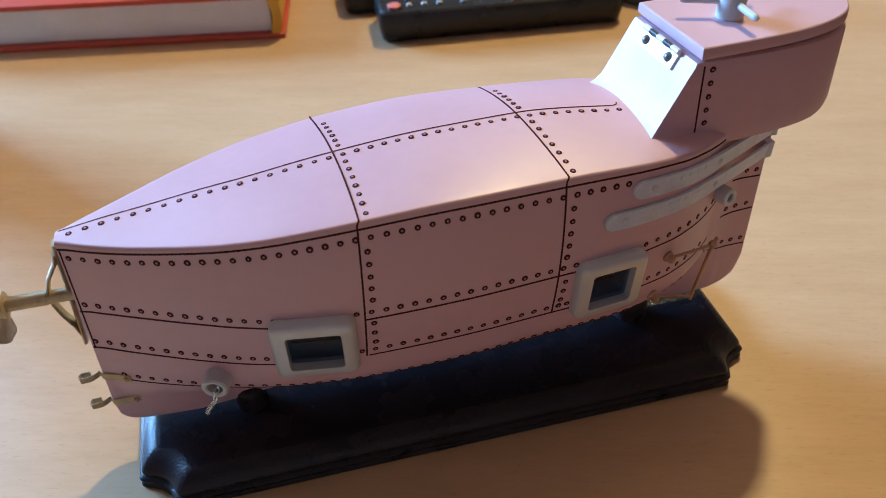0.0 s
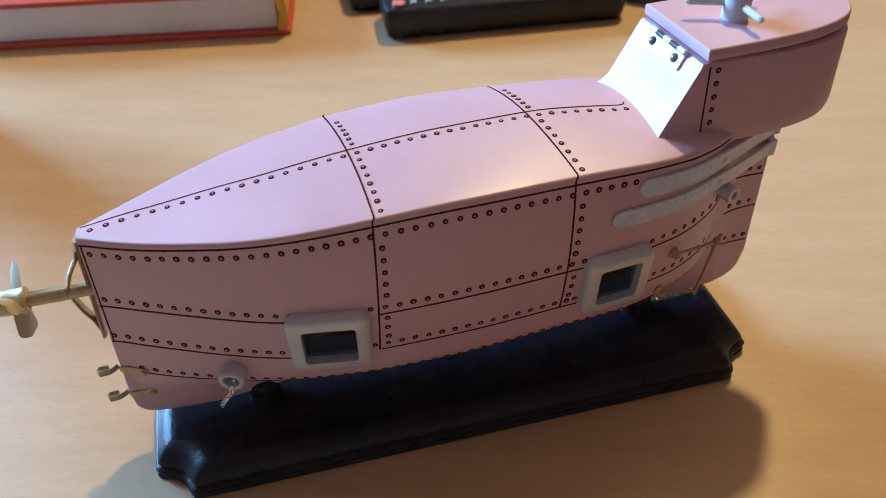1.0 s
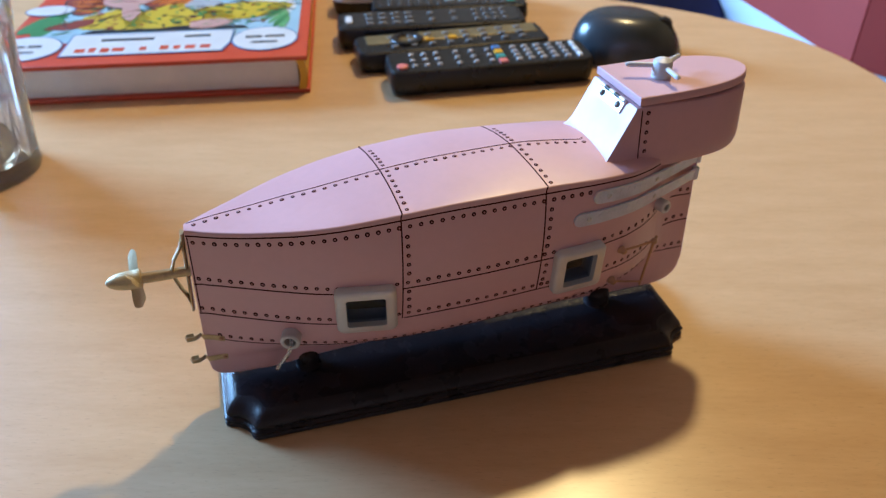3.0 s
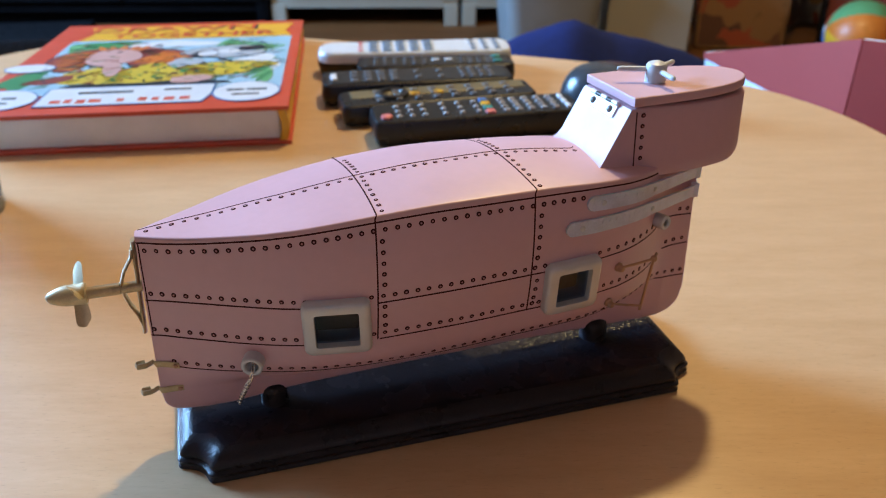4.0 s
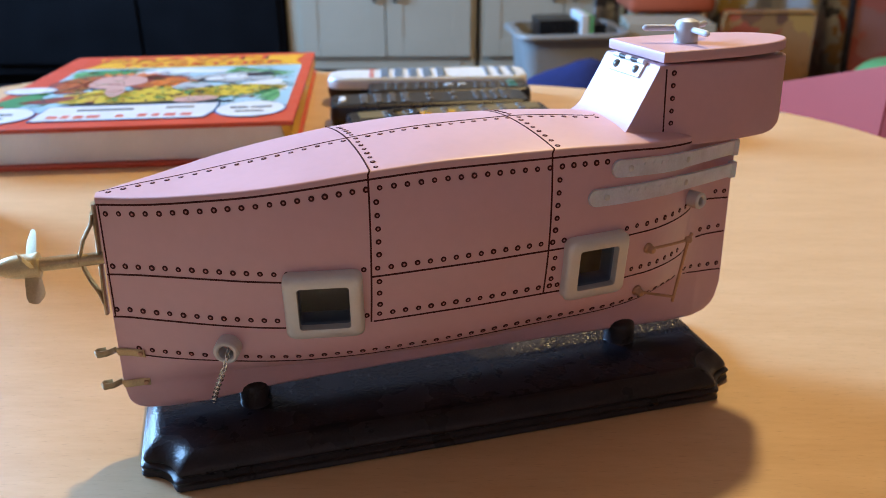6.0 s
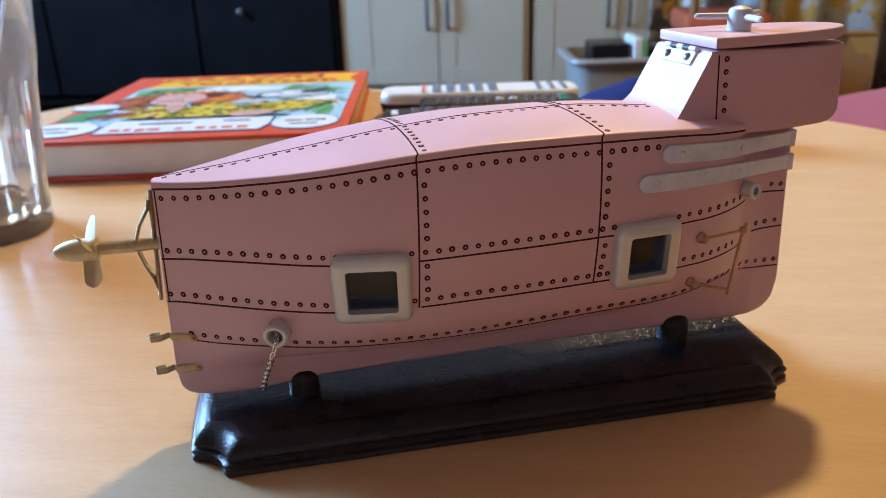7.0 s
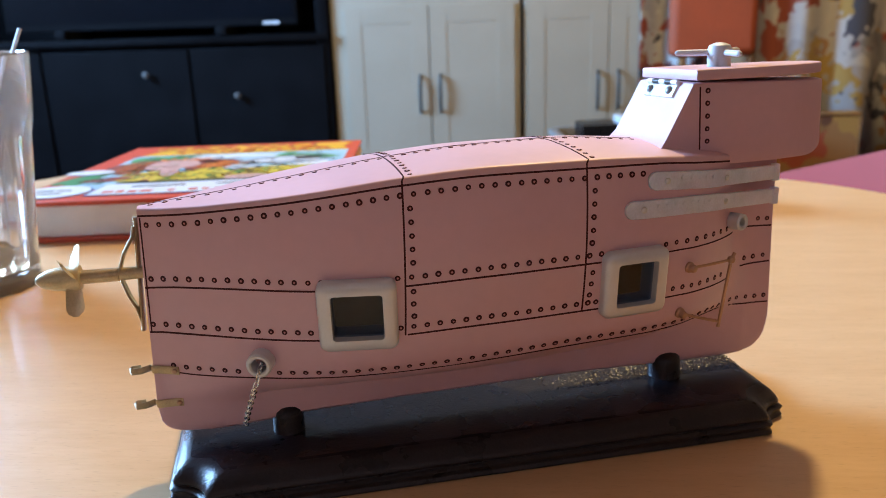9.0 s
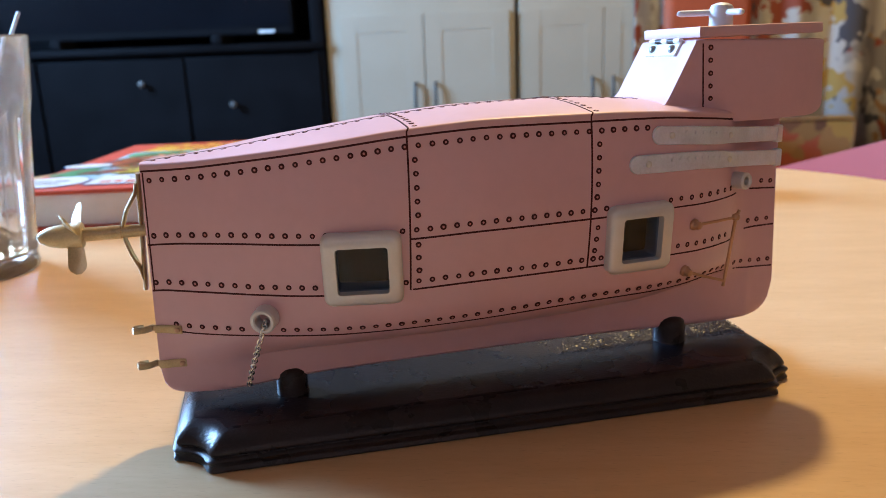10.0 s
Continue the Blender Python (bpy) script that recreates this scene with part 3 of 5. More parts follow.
for w in steps(97.5, 80.3, 5):
    rivet(*side_at(133.8 - (98 - w) * 0.07, w))
for w in steps(70.0, 62.0, 3):
    rivet(*side_at(133.0 - (70 - w) * 0.1, w))
for u in [*steps(-7.9, 67.8, 18), *steps(72.0, 160.5, 22)]:
    rivet(*deck_at(u, curve(MIDLINE, u) - 2.75), size=0.92)
for u in (70.4, 131.2):
    for d in [*steps(22.7, 6.2, 6), *steps(-3.2, -28.4, 7)]:
        rivet(*deck_at(cross_seam(u, d) + 2.35, d), size=0.92)


# conning tower, which stands a little turned and leaning on the deck
def lean(p):
    """From the tower's own upright plan to its place on the deck."""
    du, dv, dw = p[0] - 165, p[1] - 38, p[2] - 106.5
    dv, dw = dv + 0.065 * dw, dw - 0.035 * dv
    c, q = math.cos(radians(3.2)), math.sin(radians(3.2))
    return Vector((165 + c * du - q * dv, 38 + q * du + c * dv, 106.5 + dw))


def leaning(bm):
    for v in bm.verts:
        v.co = lean(v.co)
    return bm


def tower_ring(w, stern, half, out=0.0, lift=False, tip=240.0):
    """The plan of the tower: square stern, long sides, round nose."""
    pts = []
    for s in (-1, 1):
        row = []
        for k in range(26):
            q = k / 25
            u = stern + (tip - stern) * math.sin(q * math.pi / 2)
            h = half * max(0, 1 - max(0, (u - 178) / (tip - 178)) ** 3.4) ** 0.5
            keep = min(1, max(0, (176 - u) / 9))
            row.append((u - out * (1 if k == 0 else 0), 38.0 + s * (h + out * keep), w))
        pts += row if s < 0 else row[-2::-1]
    ring = []
    for u, v, w0 in pts:
        if lift:
            w0 += 6.0 * max(0, (u - 224) / 16) ** 2.2
        elif 126.2 < w0 < 128.2:
            w0 -= 1.9 * max(0, (u - 176) / 64)
        ring.append((u, v, w0))
    return ring


bm = bmesh.new()
stern_at = lambda w: 163.8 + (w - 106.7) * 0.567
spec = [(98.8, 19.0, 0, True), (99.4, 19.2, 0, True), (103.6, 19.2, 3.4, False), (105.2, 19.2, 2.0, False), (107.0, 19.2, 0.8, False), (109.5, 19.1, 0.1, False), (119, 19.0, 0, False), (126.6, 18.9, 0, False), (127.5, 18.5, 0, False), (127.9, 17.6, 0, False)]
loft(bm, [tower_ring(w, stern_at(max(w, 105)) + (0.9 if w > 127.6 else 0), h, o, l, 240 - (1.2 if w > 127.6 else 0)) for w, h, o, l in spec])
bmesh.ops.recalc_face_normals(bm, faces=bm.faces)
tower = part("conning_tower", mm(leaning(bm)), PINK, sub, "pink slanted conning tower")
TOWER_HALF = [(104, 19.27), (109.5, 19.14), (119, 19.04), (127, 18.95)]
tower_side = lambda u, w: (lean((u, 38.0 - curve(TOWER_HALF, w) * max(0, 1 - max(0, (u - 178) / 60) ** 3.4) ** 0.5, w)), Vector((0.07, -1, -0.03)).normalized())
ribbon("seam_line", [tower_side(178.1, w) for w in steps(104.6, 126.4, 14)], 0.55, tower)
for w in steps(107.4, 124.9, 5):
    rivet(*tower_side(181.1, w))

# hatch lid with its three-armed wheel
bm = bmesh.new()
loft(bm, [tower_ring(w, 176.6 + i, 19.2 - i, 0, False, 239.2 - i) for i, w in ((0.6, 128.4), (0.1, 128.6), (0, 129.0), (0, 131.5), (0.15, 131.9), (0.6, 132.15))])
bmesh.ops.recalc_face_normals(bm, faces=bm.faces)
lid = part("hatch_lid", mm(leaning(bm)), PINK, sub, "pink hinged hatch lid")
bm = bmesh.new()
lathe(bm, [(4.3, 132.2), (4.3, 138.6), (3.7, 139.8), (1.8, 140.6), (0.2, 140.8)], 18, Matrix.Translation((196.5, 40.1, 0)))
part("wheel_hub", mm(bm), HATCH_GREY, lid, "pale grey hatch wheel hub")
for a, reach in ((160, 15.8), (271, 14.3), (32, 14.8)):
    d = Vector((math.cos(radians(a)), math.sin(radians(a)), 0))
    bm = bmesh.new()
    c0 = Vector((196.5, 40.4, 137.2))
    tube(bm, [c0 + d * 3.0, c0 + d * (reach - 1.5), c0 + d * (reach - 0.5), c0 + d * reach], 1.15, 12)
    for v in bm.verts:
        q = (Vector(v.co) - c0).dot(d)
        if q > reach - 1.1:
            v.co = c0 + d * q + (Vector(v.co) - c0 - d * q) * (0.8 if q < reach - 0.2 else 0.35)
    part("wheel_arm", mm(bm), HATCH_GREY, lid)
# hinge on the slanted stern face
slant = Vector((-0.87, 0, 0.493))
foot = lambda v, h: Vector((stern_at(h), v, h)) + slant * 0.1
bm = bmesh.new()
for v0, v1, h0, h1, t in ((27.6, 48.4, 122.2, 126.2, 0.7), (27.6, 31.6, 126.1, 127.4, 0.7), (36.0, 40.0, 126.1, 127.4, 0.7), (44.4, 48.4, 126.1, 127.4, 0.7)):
    rings = [[foot(v0, h0), foot(v1, h0), foot(v1, h1), foot(v0, h1)], [foot(v0 + 0.2, h0 + 0.2) + slant * t, foot(v1 - 0.2, h0 + 0.2) + slant * t, foot(v1 - 0.2, h1) + slant * t, foot(v0 + 0.2, h1) + slant * t]]
    loft(bm, rings)
hinge = part("hinge", mm(leaning(bm)), NICKEL, sub, "bright steel butt hinge", smooth=False)
# Alternate barrels are coloured dark to read as shaded gaps.
for v0, v1, r, mat in ((27.6, 31.5, 0.95, NICKEL), (31.7, 35.9, 0.8, SHADE_FILL), (36.1, 39.9, 0.95, NICKEL), (40.1, 44.3, 0.8, SHADE_FILL), (44.5, 48.4, 0.95, NICKEL)):
    bm = bmesh.new()
    p = foot(0, 127.2) + slant * 0.9
    tube(bm, [(p.x, v0, p.z), (p.x, v1, p.z)], r, 12)
    part("barrel", mm(leaning(bm)), mat, hinge)
for v in (31.4, 44.8):
    bm = bmesh.new()
    lathe(bm, [(1.55, 0.4), (1.55, 0.8), (1.0, 1.4), (0.1, 1.6)], 14, aim(foot(v, 124.5) + slant * 0.3, slant))
    part("screw", mm(leaning(bm)), PEWTER, hinge)


# cabin windows
def squared(hu, hw, r, n=6):
    """A rounded oblong in local x and y."""
    out = []
    for cx, cy, a0 in ((hu - r, hw - r, 0), (-hu + r, hw - r, 90), (-hu + r, -hw + r, 180), (hu - r, -hw + r, 270)):
        out += [(cx + r * math.cos(radians(a0 + 90 * k / n)), cy + r * math.sin(radians(a0 + 90 * k / n))) for k in range(n + 1)]
    return out


for (u0, u1, w0, w1), hu, hw in zip(WIN, (12.6, 12.0), (12.0, 11.9)):
    uc, wc = (u0 + u1) / 2, (w0 + w1) / 2
    p, nrm = side_at(uc, wc)
    x = (side_at(uc + 6, wc)[0] - side_at(uc - 6, wc)[0]).normalized()
    y = nrm.cross(x).normalized()
    m = Matrix.Translation(p) @ Matrix((x, y, nrm)).transposed().to_4x4()
    iu, iw = (u1 - u0) / 2, (w1 - w0) / 2
    bm = bmesh.new()
    rings = []
    for du, z, r in ((0.0, -3.0, 3.0), (0, 2.0, 3.0), (0.5, 2.9, 2.9), (1.5, 3.5, 2.4), (-1, 3.5, 1.2), (-0.9, 3.1, 1.0), (-0.9, 0.6, 1.0)):
        a, b = (hu - du, hw - du) if du >= 0 else (iu - 1 - du, iw - 1 - du)
        rings.append([m @ Vector((q, s, z)) for q, s in squared(a, b, r)])
    loft(bm, rings, cap=False)
    frame_ob = part("window_frame", mm(bm), SILVER, sub, "silver grey moulded window frame")
    bm = bmesh.new()
    loft(bm, [[m @ Vector((q, s, z)) for q, s in squared(iu + 0.02, iw + 0.02, 1.0)] for z in (1.4, -7.5)], cap=False)
    part("lining", mm(bm), REVEAL, frame_ob, "blue grey window lining")
    # Dark sheet close behind the pane stands in for the unlit hull interior.
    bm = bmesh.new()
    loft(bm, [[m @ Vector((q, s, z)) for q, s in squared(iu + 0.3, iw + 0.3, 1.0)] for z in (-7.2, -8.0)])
    part("backing", mm(bm), SHADE_FILL, frame_ob, "dark fill painted as shade")
    bm = bmesh.new()
    loft(bm, [[m @ Vector((q, s, z)) for q, s in squared(iu + 0.1, iw + 0.1, 0.9)] for z in (-1.2, -0.7)])
    pane = part("pane", mm(bm), PANE, frame_ob, "dark tinted window pane", smooth=False)
    pane.visible_shadow = False


# grey tubes: the chain pipe aft, the lamp forward
def pipe(name, p, nrm, r, bore, length, mat, label):
    m = aim(p, nrm)
    bm = bmesh.new()
    lathe(bm, [(r, -4), (r, length - 0.6), (r - 0.5, length), (bore + 0.5, length), (bore, length - 0.5), (bore, -1.5), (0.05, -1.6)], 28, m, cap=False)
    return part(name, mm(bm), mat, sub, label)


p, nrm = side_at(23.4, 47.6)
out = Vector((-0.30, -0.93, -0.05)).normalized()
pipe("chain_pipe", p, out, 4.2, 2.5, 5.2, SILVER, "grey painted anchor chain pipe")
mouth = p + out * 4.0
p, nrm = side_at(195.0, 77.6)
pipe("bow_tube", p + Vector((0, 0, 0)), Vector((0.35, -0.93, 0.06)), 3.1, 1.5, 6.0, SILVER, "grey painted bow tube")

# anchor chain of small steel links
bm = bmesh.new()
major, minor = 1.15, 0.3
rings = []
for i in range(12):
    a = 2 * math.pi * i / 12
    cx, cy = major * 0.72 * math.cos(a), major * math.sin(a) * 1.15
    nx, ny = math.cos(a), math.sin(a)
    rings.append([(0.001 * (cx + minor * nx * math.cos(2 * math.pi * k / 6)), 0.001 * (cy + minor * ny * math.cos(2 * math.pi * k / 6)), 0.001 * minor * math.sin(2 * math.pi * k / 6)) for k in range(6)])
loft(bm, rings + rings[:1], cap=False)
bmesh.ops.remove_doubles(bm, verts=bm.verts, dist=1e-6)
LINK = bpy.data.meshes.new("link")
bm.to_mesh(LINK)
bm.free()
LINK.materials.append(STEEL)
LINK.shade_smooth()
way = [mouth + Vector((0.6, 2.5, -0.6)), mouth + Vector((0, -0.6, -2.4)), Vector((20.4, 8.0, 40.5)), Vector((18.2, 12.8, 33)), Vector((16.4, 17.2, 26.5)), Vector((15.1, 20.9, 20.8))]
dense = []
for i in range(60):
    q = i / 59 * (len(way) - 1)
    k = min(int(q), len(way) - 2)
    dense.append(way[k].lerp(way[k + 1], q - k))
far, links_at = 0.0, []
for a, b in zip(dense, dense[1:]):
    far += (b - a).length
    while far >= 1.75 * (len(links_at) + 0.5):
        links_at.append((b, (b - a).normalized()))
def link_pose(k):
    p, d = links_at[k]
    q = d.to_track_quat("Y", "Z").to_matrix().to_4x4()
    return Matrix.Translation(local(p)) @ q @ Matrix.Rotation(radians(45 + 90 * (k % 2)), 4, "Y")


bm = bmesh.new()
bm.from_mesh(LINK)
bm.transform(link_pose(0))
chain = part("anchor_chain", bm, STEEL, sub, "short steel link chain hanging from its pipe")
for k in range(1, len(links_at)):
    again("link", LINK, chain, link_pose(k))

# two milky bands round the bow, held by screws
for centre_line, tail in (([(155.7, 98.7), (170, 97.5), (182, 96.0)], (220.4, 91.8)), ([(147.1, 89.7), (160, 89.4), (172, 88.8), (182, 87.6)], (220.6, 82.6))):
    pts = []
    for (ua, wa), (ub, wb) in zip(centre_line, centre_line[1:]):
        for q in steps(0, 1, 8)[:-1]:
            pts.append(side_at(ua + (ub - ua) * q, wa + (wb - wa) * q))
    a, na = side_at(*centre_line[-1])
    z, nz = Vector((tail[0] - 1.0, centre(221) - 3.6, tail[1])), Vector((0.1, -1, 0))
    b = Vector((201.0, a.y + 10.6, a.z * 0.52 + z.z * 0.48))
    for q in steps(0, 1, 14):
        p = a * (1 - q) ** 2 + b * 2 * q * (1 - q) + z * q * q
        pts.append((p, na.lerp(nz, q).normalized()))
    bm = bmesh.new()
    rings, width, total = [], 6.3, len(pts)
    for i, (p, nrm) in enumerate(pts):
        along = (pts[min(i + 1, total - 1)][0] - pts[max(i - 1, 0)][0]).normalized()
        s = along.cross(nrm).normalized()
        rings.append((p, s, nrm, along))
    p, s, nrm, along = rings[0]
    shaped = []
    for k in (80, 60, 40, 20):
        h = width / 2 * math.cos(radians(k))
        shaped.append((p - along * width / 2 * math.sin(radians(k)), s, nrm, h))
    shaped += [(p, s, nrm, width / 2 * (1 if i < total - 12 else 0.92)) for i, (p, s, nrm, along) in enumerate(rings)]
    loft(bm, [[p - s * h + nrm * 0.15, p - s * (h - 0.25) + nrm * 1.05, p + s * (h - 0.25) + nrm * 1.05, p + s * h + nrm * 0.15] for p, s, nrm, h in shaped])
    band = part("band", mm(bm), BAND, sub, "milky translucent plastic strap round the bow")
    for at in (2, total - 12):
        p, nrm = pts[at]
        bm = bmesh.new()
        lathe(bm, [(1.1, 0.8), (1.1, 1.3), (0.7, 1.65), (0.05, 1.75)], 12, aim(p, nrm))
        part("band_screw", mm(bm), SILVER, band)
    for k in [k for k in range(5, total - 3, 2) if abs(k - total + 12) > 1]:
        p, nrm = pts[k]
        bm = bmesh.new()
        lathe(bm, [(0.75, 0.9), (0.7, 1.14), (0.1, 1.2)], 10, aim(p + Vector((0, 0, 1.0)), nrm))
        part("stud", mm(bm), BAND, band)
    bm = bmesh.new()
    box(bm, (tail[0] - 2.0, centre(221) - 5.0, tail[1] - 3.3), (tail[0] + 1.0, centre(221) + 5.0, tail[1] + 3.3), 0.5)
    part("clasp", mm(bm), BAND, band)

# brass rail on the bow cheek
rail_top, rail_low = Vector((187.6, 8.2, 67.4)), Vector((185.4, 9.8, 43.6))
s1, n1 = side_at(171.4, 66.2)
s2, n2 = side_at(168.6, 49.6)
bm = bmesh.new()
tube(bm, [rail_low + Vector((-0.3, 0, -2.0)), rail_low, rail_top, rail_top + Vector((1.6, 0.6, 2.2))], 0.62, 8, up=(0, 1, 0))
rail = part("bow_rail", mm(bm), ROSE, sub, "thin coppery pink rail standing off the bow")
for s, nrm, end in ((s1, n1, rail_top), (s2, n2, rail_low)):
    bm = bmesh.new()
    tube(bm, [s + nrm * 1.2, s.lerp(end, 0.5) + nrm * 0.8, end], 0.55, 8)
    part("stay", mm(bm), ROSE, rail)
    bm = bmesh.new()
    lathe(bm, [(2.0, -0.3), (2.0, 0.7), (1.5, 1.2), (1.5, 2.2), (1.1, 3.0), (0.1, 3.3)], 16, aim(s, nrm))
    part("stay_screw", mm(bm), ROSE, rail)
bm = bmesh.new()
lathe(bm, [(0.1, -1.5), (1.2, -0.9), (1.5, 0), (1.2, 0.9), (0.1, 1.5)], 12, Matrix.Translation(rail_top))
part("knuckle", mm(bm), ROSE, rail)

# stern gear: bracket, shaft and propeller
SHAFT_V, SHAFT_W = 31.4, 75.2
bm = bmesh.new()
tube(bm, [(-13.4, 32.6, 94.0), (-13.4, 32.6, 92.5), (-14.6, 32.0, 72), (-15.4, 31.6, 56.5), (-15.5, 31.6, 55)], 2.1, 12, flat=0.42, up=(0, 1, 0))
bracket = part("stern_bracket", mm(bm), BRASS, sub, "brass strap bracket on the stern post")
bm = bmesh.new()
bow = [(-14.2, 91.0), (-15.0, 87.5), (-18.4, 82.0), (-20.0, 77.5), (-20.0, 72.5), (-18.6, 67.5), (-16.6, 62.5), (-15.6, 58.0)]
tube(bm, [(u, 31.8, w) for u, w in bow], 1.9, 12, flat=0.36, up=(0, 1, 0))
part("bowed_strap", mm(bm), BRASS, bracket)
bm = bmesh.new()
turn = Matrix.Translation((-13, SHAFT_V, SHAFT_W)) @ Matrix.Rotation(radians(-90), 4, "Y")
lathe(bm, [(2.1, 0), (2.1, 7.6), (2.3, 7.8), (2.3, 21.5)], 20, turn)
part("shaft", mm(bm), BRASS, sub, "brass propeller shaft")
bm = bmesh.new()
lathe(bm, [(2.4, 19.3), (4.1, 19.6), (4.2, 20.6), (3.9, 21.2), (4.0, 24.0), (3.8, 27.0), (3.2, 29.8), (2.1, 32.2), (0.9, 33.4), (0.1, 33.7)], 24, turn)
propeller = part("propeller", mm(bm), GOLD, sub, "gold painted brass propeller")
for a in (40, 145, 258):
    bm = bmesh.new()
    hub = Vector((-35.2, SHAFT_V, SHAFT_W))
    r_dir = Vector((0, math.cos(radians(a)), math.sin(radians(a))))
    t_dir = Vector((0, -math.sin(radians(a)), math.cos(radians(a))))
    rings = []
    for q in steps(0, 1, 9):
        r = 2.5 + 10.2 * q
        chord = (2.6 + 1.5 * q) * (1 if q < 0.7 else max(0.08, 1 - ((q - 0.7) / 0.3) ** 2) ** 0.5)
        pitch = radians(50 - 18 * q)
        c = t_dir * math.cos(pitch) + Vector((1, 0, 0)) * math.sin(pitch)
        nrm = r_dir.cross(c)
        p = hub + r_dir * r
        rings.append([p - c * chord, p - c * chord * 0.4 + nrm * 0.55, p + c * chord * 0.4 + nrm * 0.55, p + c * chord, p + c * chord * 0.4 - nrm * 0.2, p - c * chord * 0.4 - nrm * 0.2])
    loft(bm, rings)
    part("blade", mm(bm), GOLD, propeller)

# rudder clips low on the stern
for w in (41.8, 29.0):
    p1, na = side_at(-4.8, w, 0.3)
    bm = bmesh.new()
    tube(bm, [side_at(u, w, 0.35)[0] for u in (-3.6, -4.2, -6.2, -8.2, -10.2, -11.4)] + [Vector((-14.0, 27.6, w))], 1.5, 12, flat=0.22)
    plate = bm
    bm = bmesh.new()
    line = [Vector((-13.2, 27.4, w)), Vector((-13.9, 27.8, w)), Vector((-14.8, 29.2, w)), Vector((-16.0, 28.2, w)), Vector((-17.6, 27.2, w)), Vector((-20.6, 27.0, w)), Vector((-21.2, 28.2, w)), Vector((-20.6, 29.4, w)), Vector((-17.8, 29.6, w))]
    tube(bm, line, 1.25, 10, flat=0.28, up=(0, 0, 1))
    clip = part("rudder_clip", mm(bm), BRASS, sub, "bent brass rudder clip")
    bm = bmesh.new()
    lathe(bm, [(1.0, 0.3), (0.95, 0.9), (0.1, 1.4)], 12, aim(p1, na))
    part("clip_screw", mm(bm), ROSE, clip)
    part("clip_plate", mm(plate), BRASS, clip)


# ---- things on the table ----
def flat_shape(points, z, thick=0.00025):
    """A thin printed shape lying on a cover; points are in local metres."""
    bm = bmesh.new()
    loft(bm, [[(x, y, z) for x, y in points], [(x, y, z + thick) for x, y in points]])
    bmesh.ops.recalc_face_normals(bm, faces=bm.faces)
    return bm


def oval(cx, cy, rx, ry, turn=0.0, n=28, wobble=0.0, seed=1):
    r = random.Random(seed)
    ph = r.uniform(0, 6)
    out = []
    for i in range(n):
        a = 2 * math.pi * i / n
        k = 1 + wobble * (math.sin(3 * a + ph) + 0.6 * math.sin(5 * a + 2 * ph)) / 1.6
        x, y = rx * k * math.cos(a), ry * k * math.sin(a)
        out.append((cx + x * math.cos(turn) - y * math.sin(turn), cy + x * math.sin(turn) + y * math.cos(turn)))
    return out


def lettering(name, text, size, mat, parent, m, squeeze=1.0):
    """Printed words in the built-in font, as a mesh."""
    data = bpy.data.curves.new(name, "FONT")
    data.body, data.size, data.align_x, data.align_y, data.extrude, data.resolution_u = text, size, "CENTER", "CENTER", 0.0001, 3
    tmp = new(name, data)
    me = bpy.data.meshes.new_from_object(tmp.evaluated_get(bpy.context.evaluated_depsgraph_get()))
    bpy.data.objects.remove(tmp)
    me.materials.append(mat)
    ob = new(name, me)
    ob.parent = parent
    ob.matrix_basis = m @ Matrix.Diagonal((squeeze, 1, 1, 1))
    return ob


BW, BL, BH, FALL = 0.243, 0.305, 0.031, 0.009


def sink(bm):
    """Let the upper side of the book fall towards its back."""
    for v in bm.verts:
        v.co.z -= FALL * (v.co.y + BL / 2) / BL * max(0, v.co.z - 0.0036) / (BH - 0.0072)


book = empty("book", Matrix.Translation((-0.2535, 0.6703, 0)) @ Matrix.Rotation(radians(6.3), 4, "Z"), "thick hardback comic book with a red illustrated cover", "book")
bm = bmesh.new()
box(bm, (-BW / 2, -BL / 2, BH - 0.0035), (BW / 2, BL / 2, BH), 0.0009)
cover = part("front_cover", bm, TINT["red"], book, "red front cover with a cartoon jungle picture", place=Matrix.Translation((0, -BL / 2, BH)) @ Matrix.Rotation(-FALL / BL, 4, "X") @ Matrix.Translation((0, BL / 2, -BH)))
bm = bmesh.new()
box(bm, (-BW / 2, -BL / 2, 0), (BW / 2, BL / 2, 0.0035), 0.0009)
part("back_cover", bm, TINT["red"], book, "red back cover")
bm = bmesh.new()
rings = []
for q in steps(0, 1, 7):
    z = 0.0036 + (BH - 0.0072) * q
    x = BW / 2 - 0.004 + 0.0022 * math.sin(math.pi * q)
    rings.append([(x - 0.005, -BL / 2 + 0.0004, z), (x + 0.001, -BL / 2 + 0.0004, z), (x + 0.001, BL / 2 - 0.0004, z), (x - 0.005, BL / 2 - 0.0004, z)])
loft(bm, rings)
sink(bm)
part("spine", bm, TINT["yellow"], book, "yellow rounded spine")
bm = bmesh.new()
box(bm, (-BW / 2 + 0.005, -BL / 2 + 0.005, 0.0037), (BW / 2 - 0.0085, BL / 2 - 0.005, BH - 0.0037), 0.0006)
sink(bm)
part("page_block", bm, PAPER, book, "cream page block")
Z = BH - 0.0001
pic = lambda pts, mat, lvl, name="printed_patch": part(name, flat_shape(pts, Z + lvl * 0.00012), TINT[mat], cover, smooth=False)
X = lambda a: -BW / 2 + BW * (1.07 * a)
Y = lambda b: -BL / 2 + BL * b
# banner, picture panel and the shapes in it
pic([(X(0.11), Y(0.76)), (X(0.90), Y(0.76)), (X(0.87), Y(0.85)), (X(0.90), Y(0.95)), (X(0.11), Y(0.95)), (X(0.14), Y(0.85))], "yellow", 2, "title_banner")
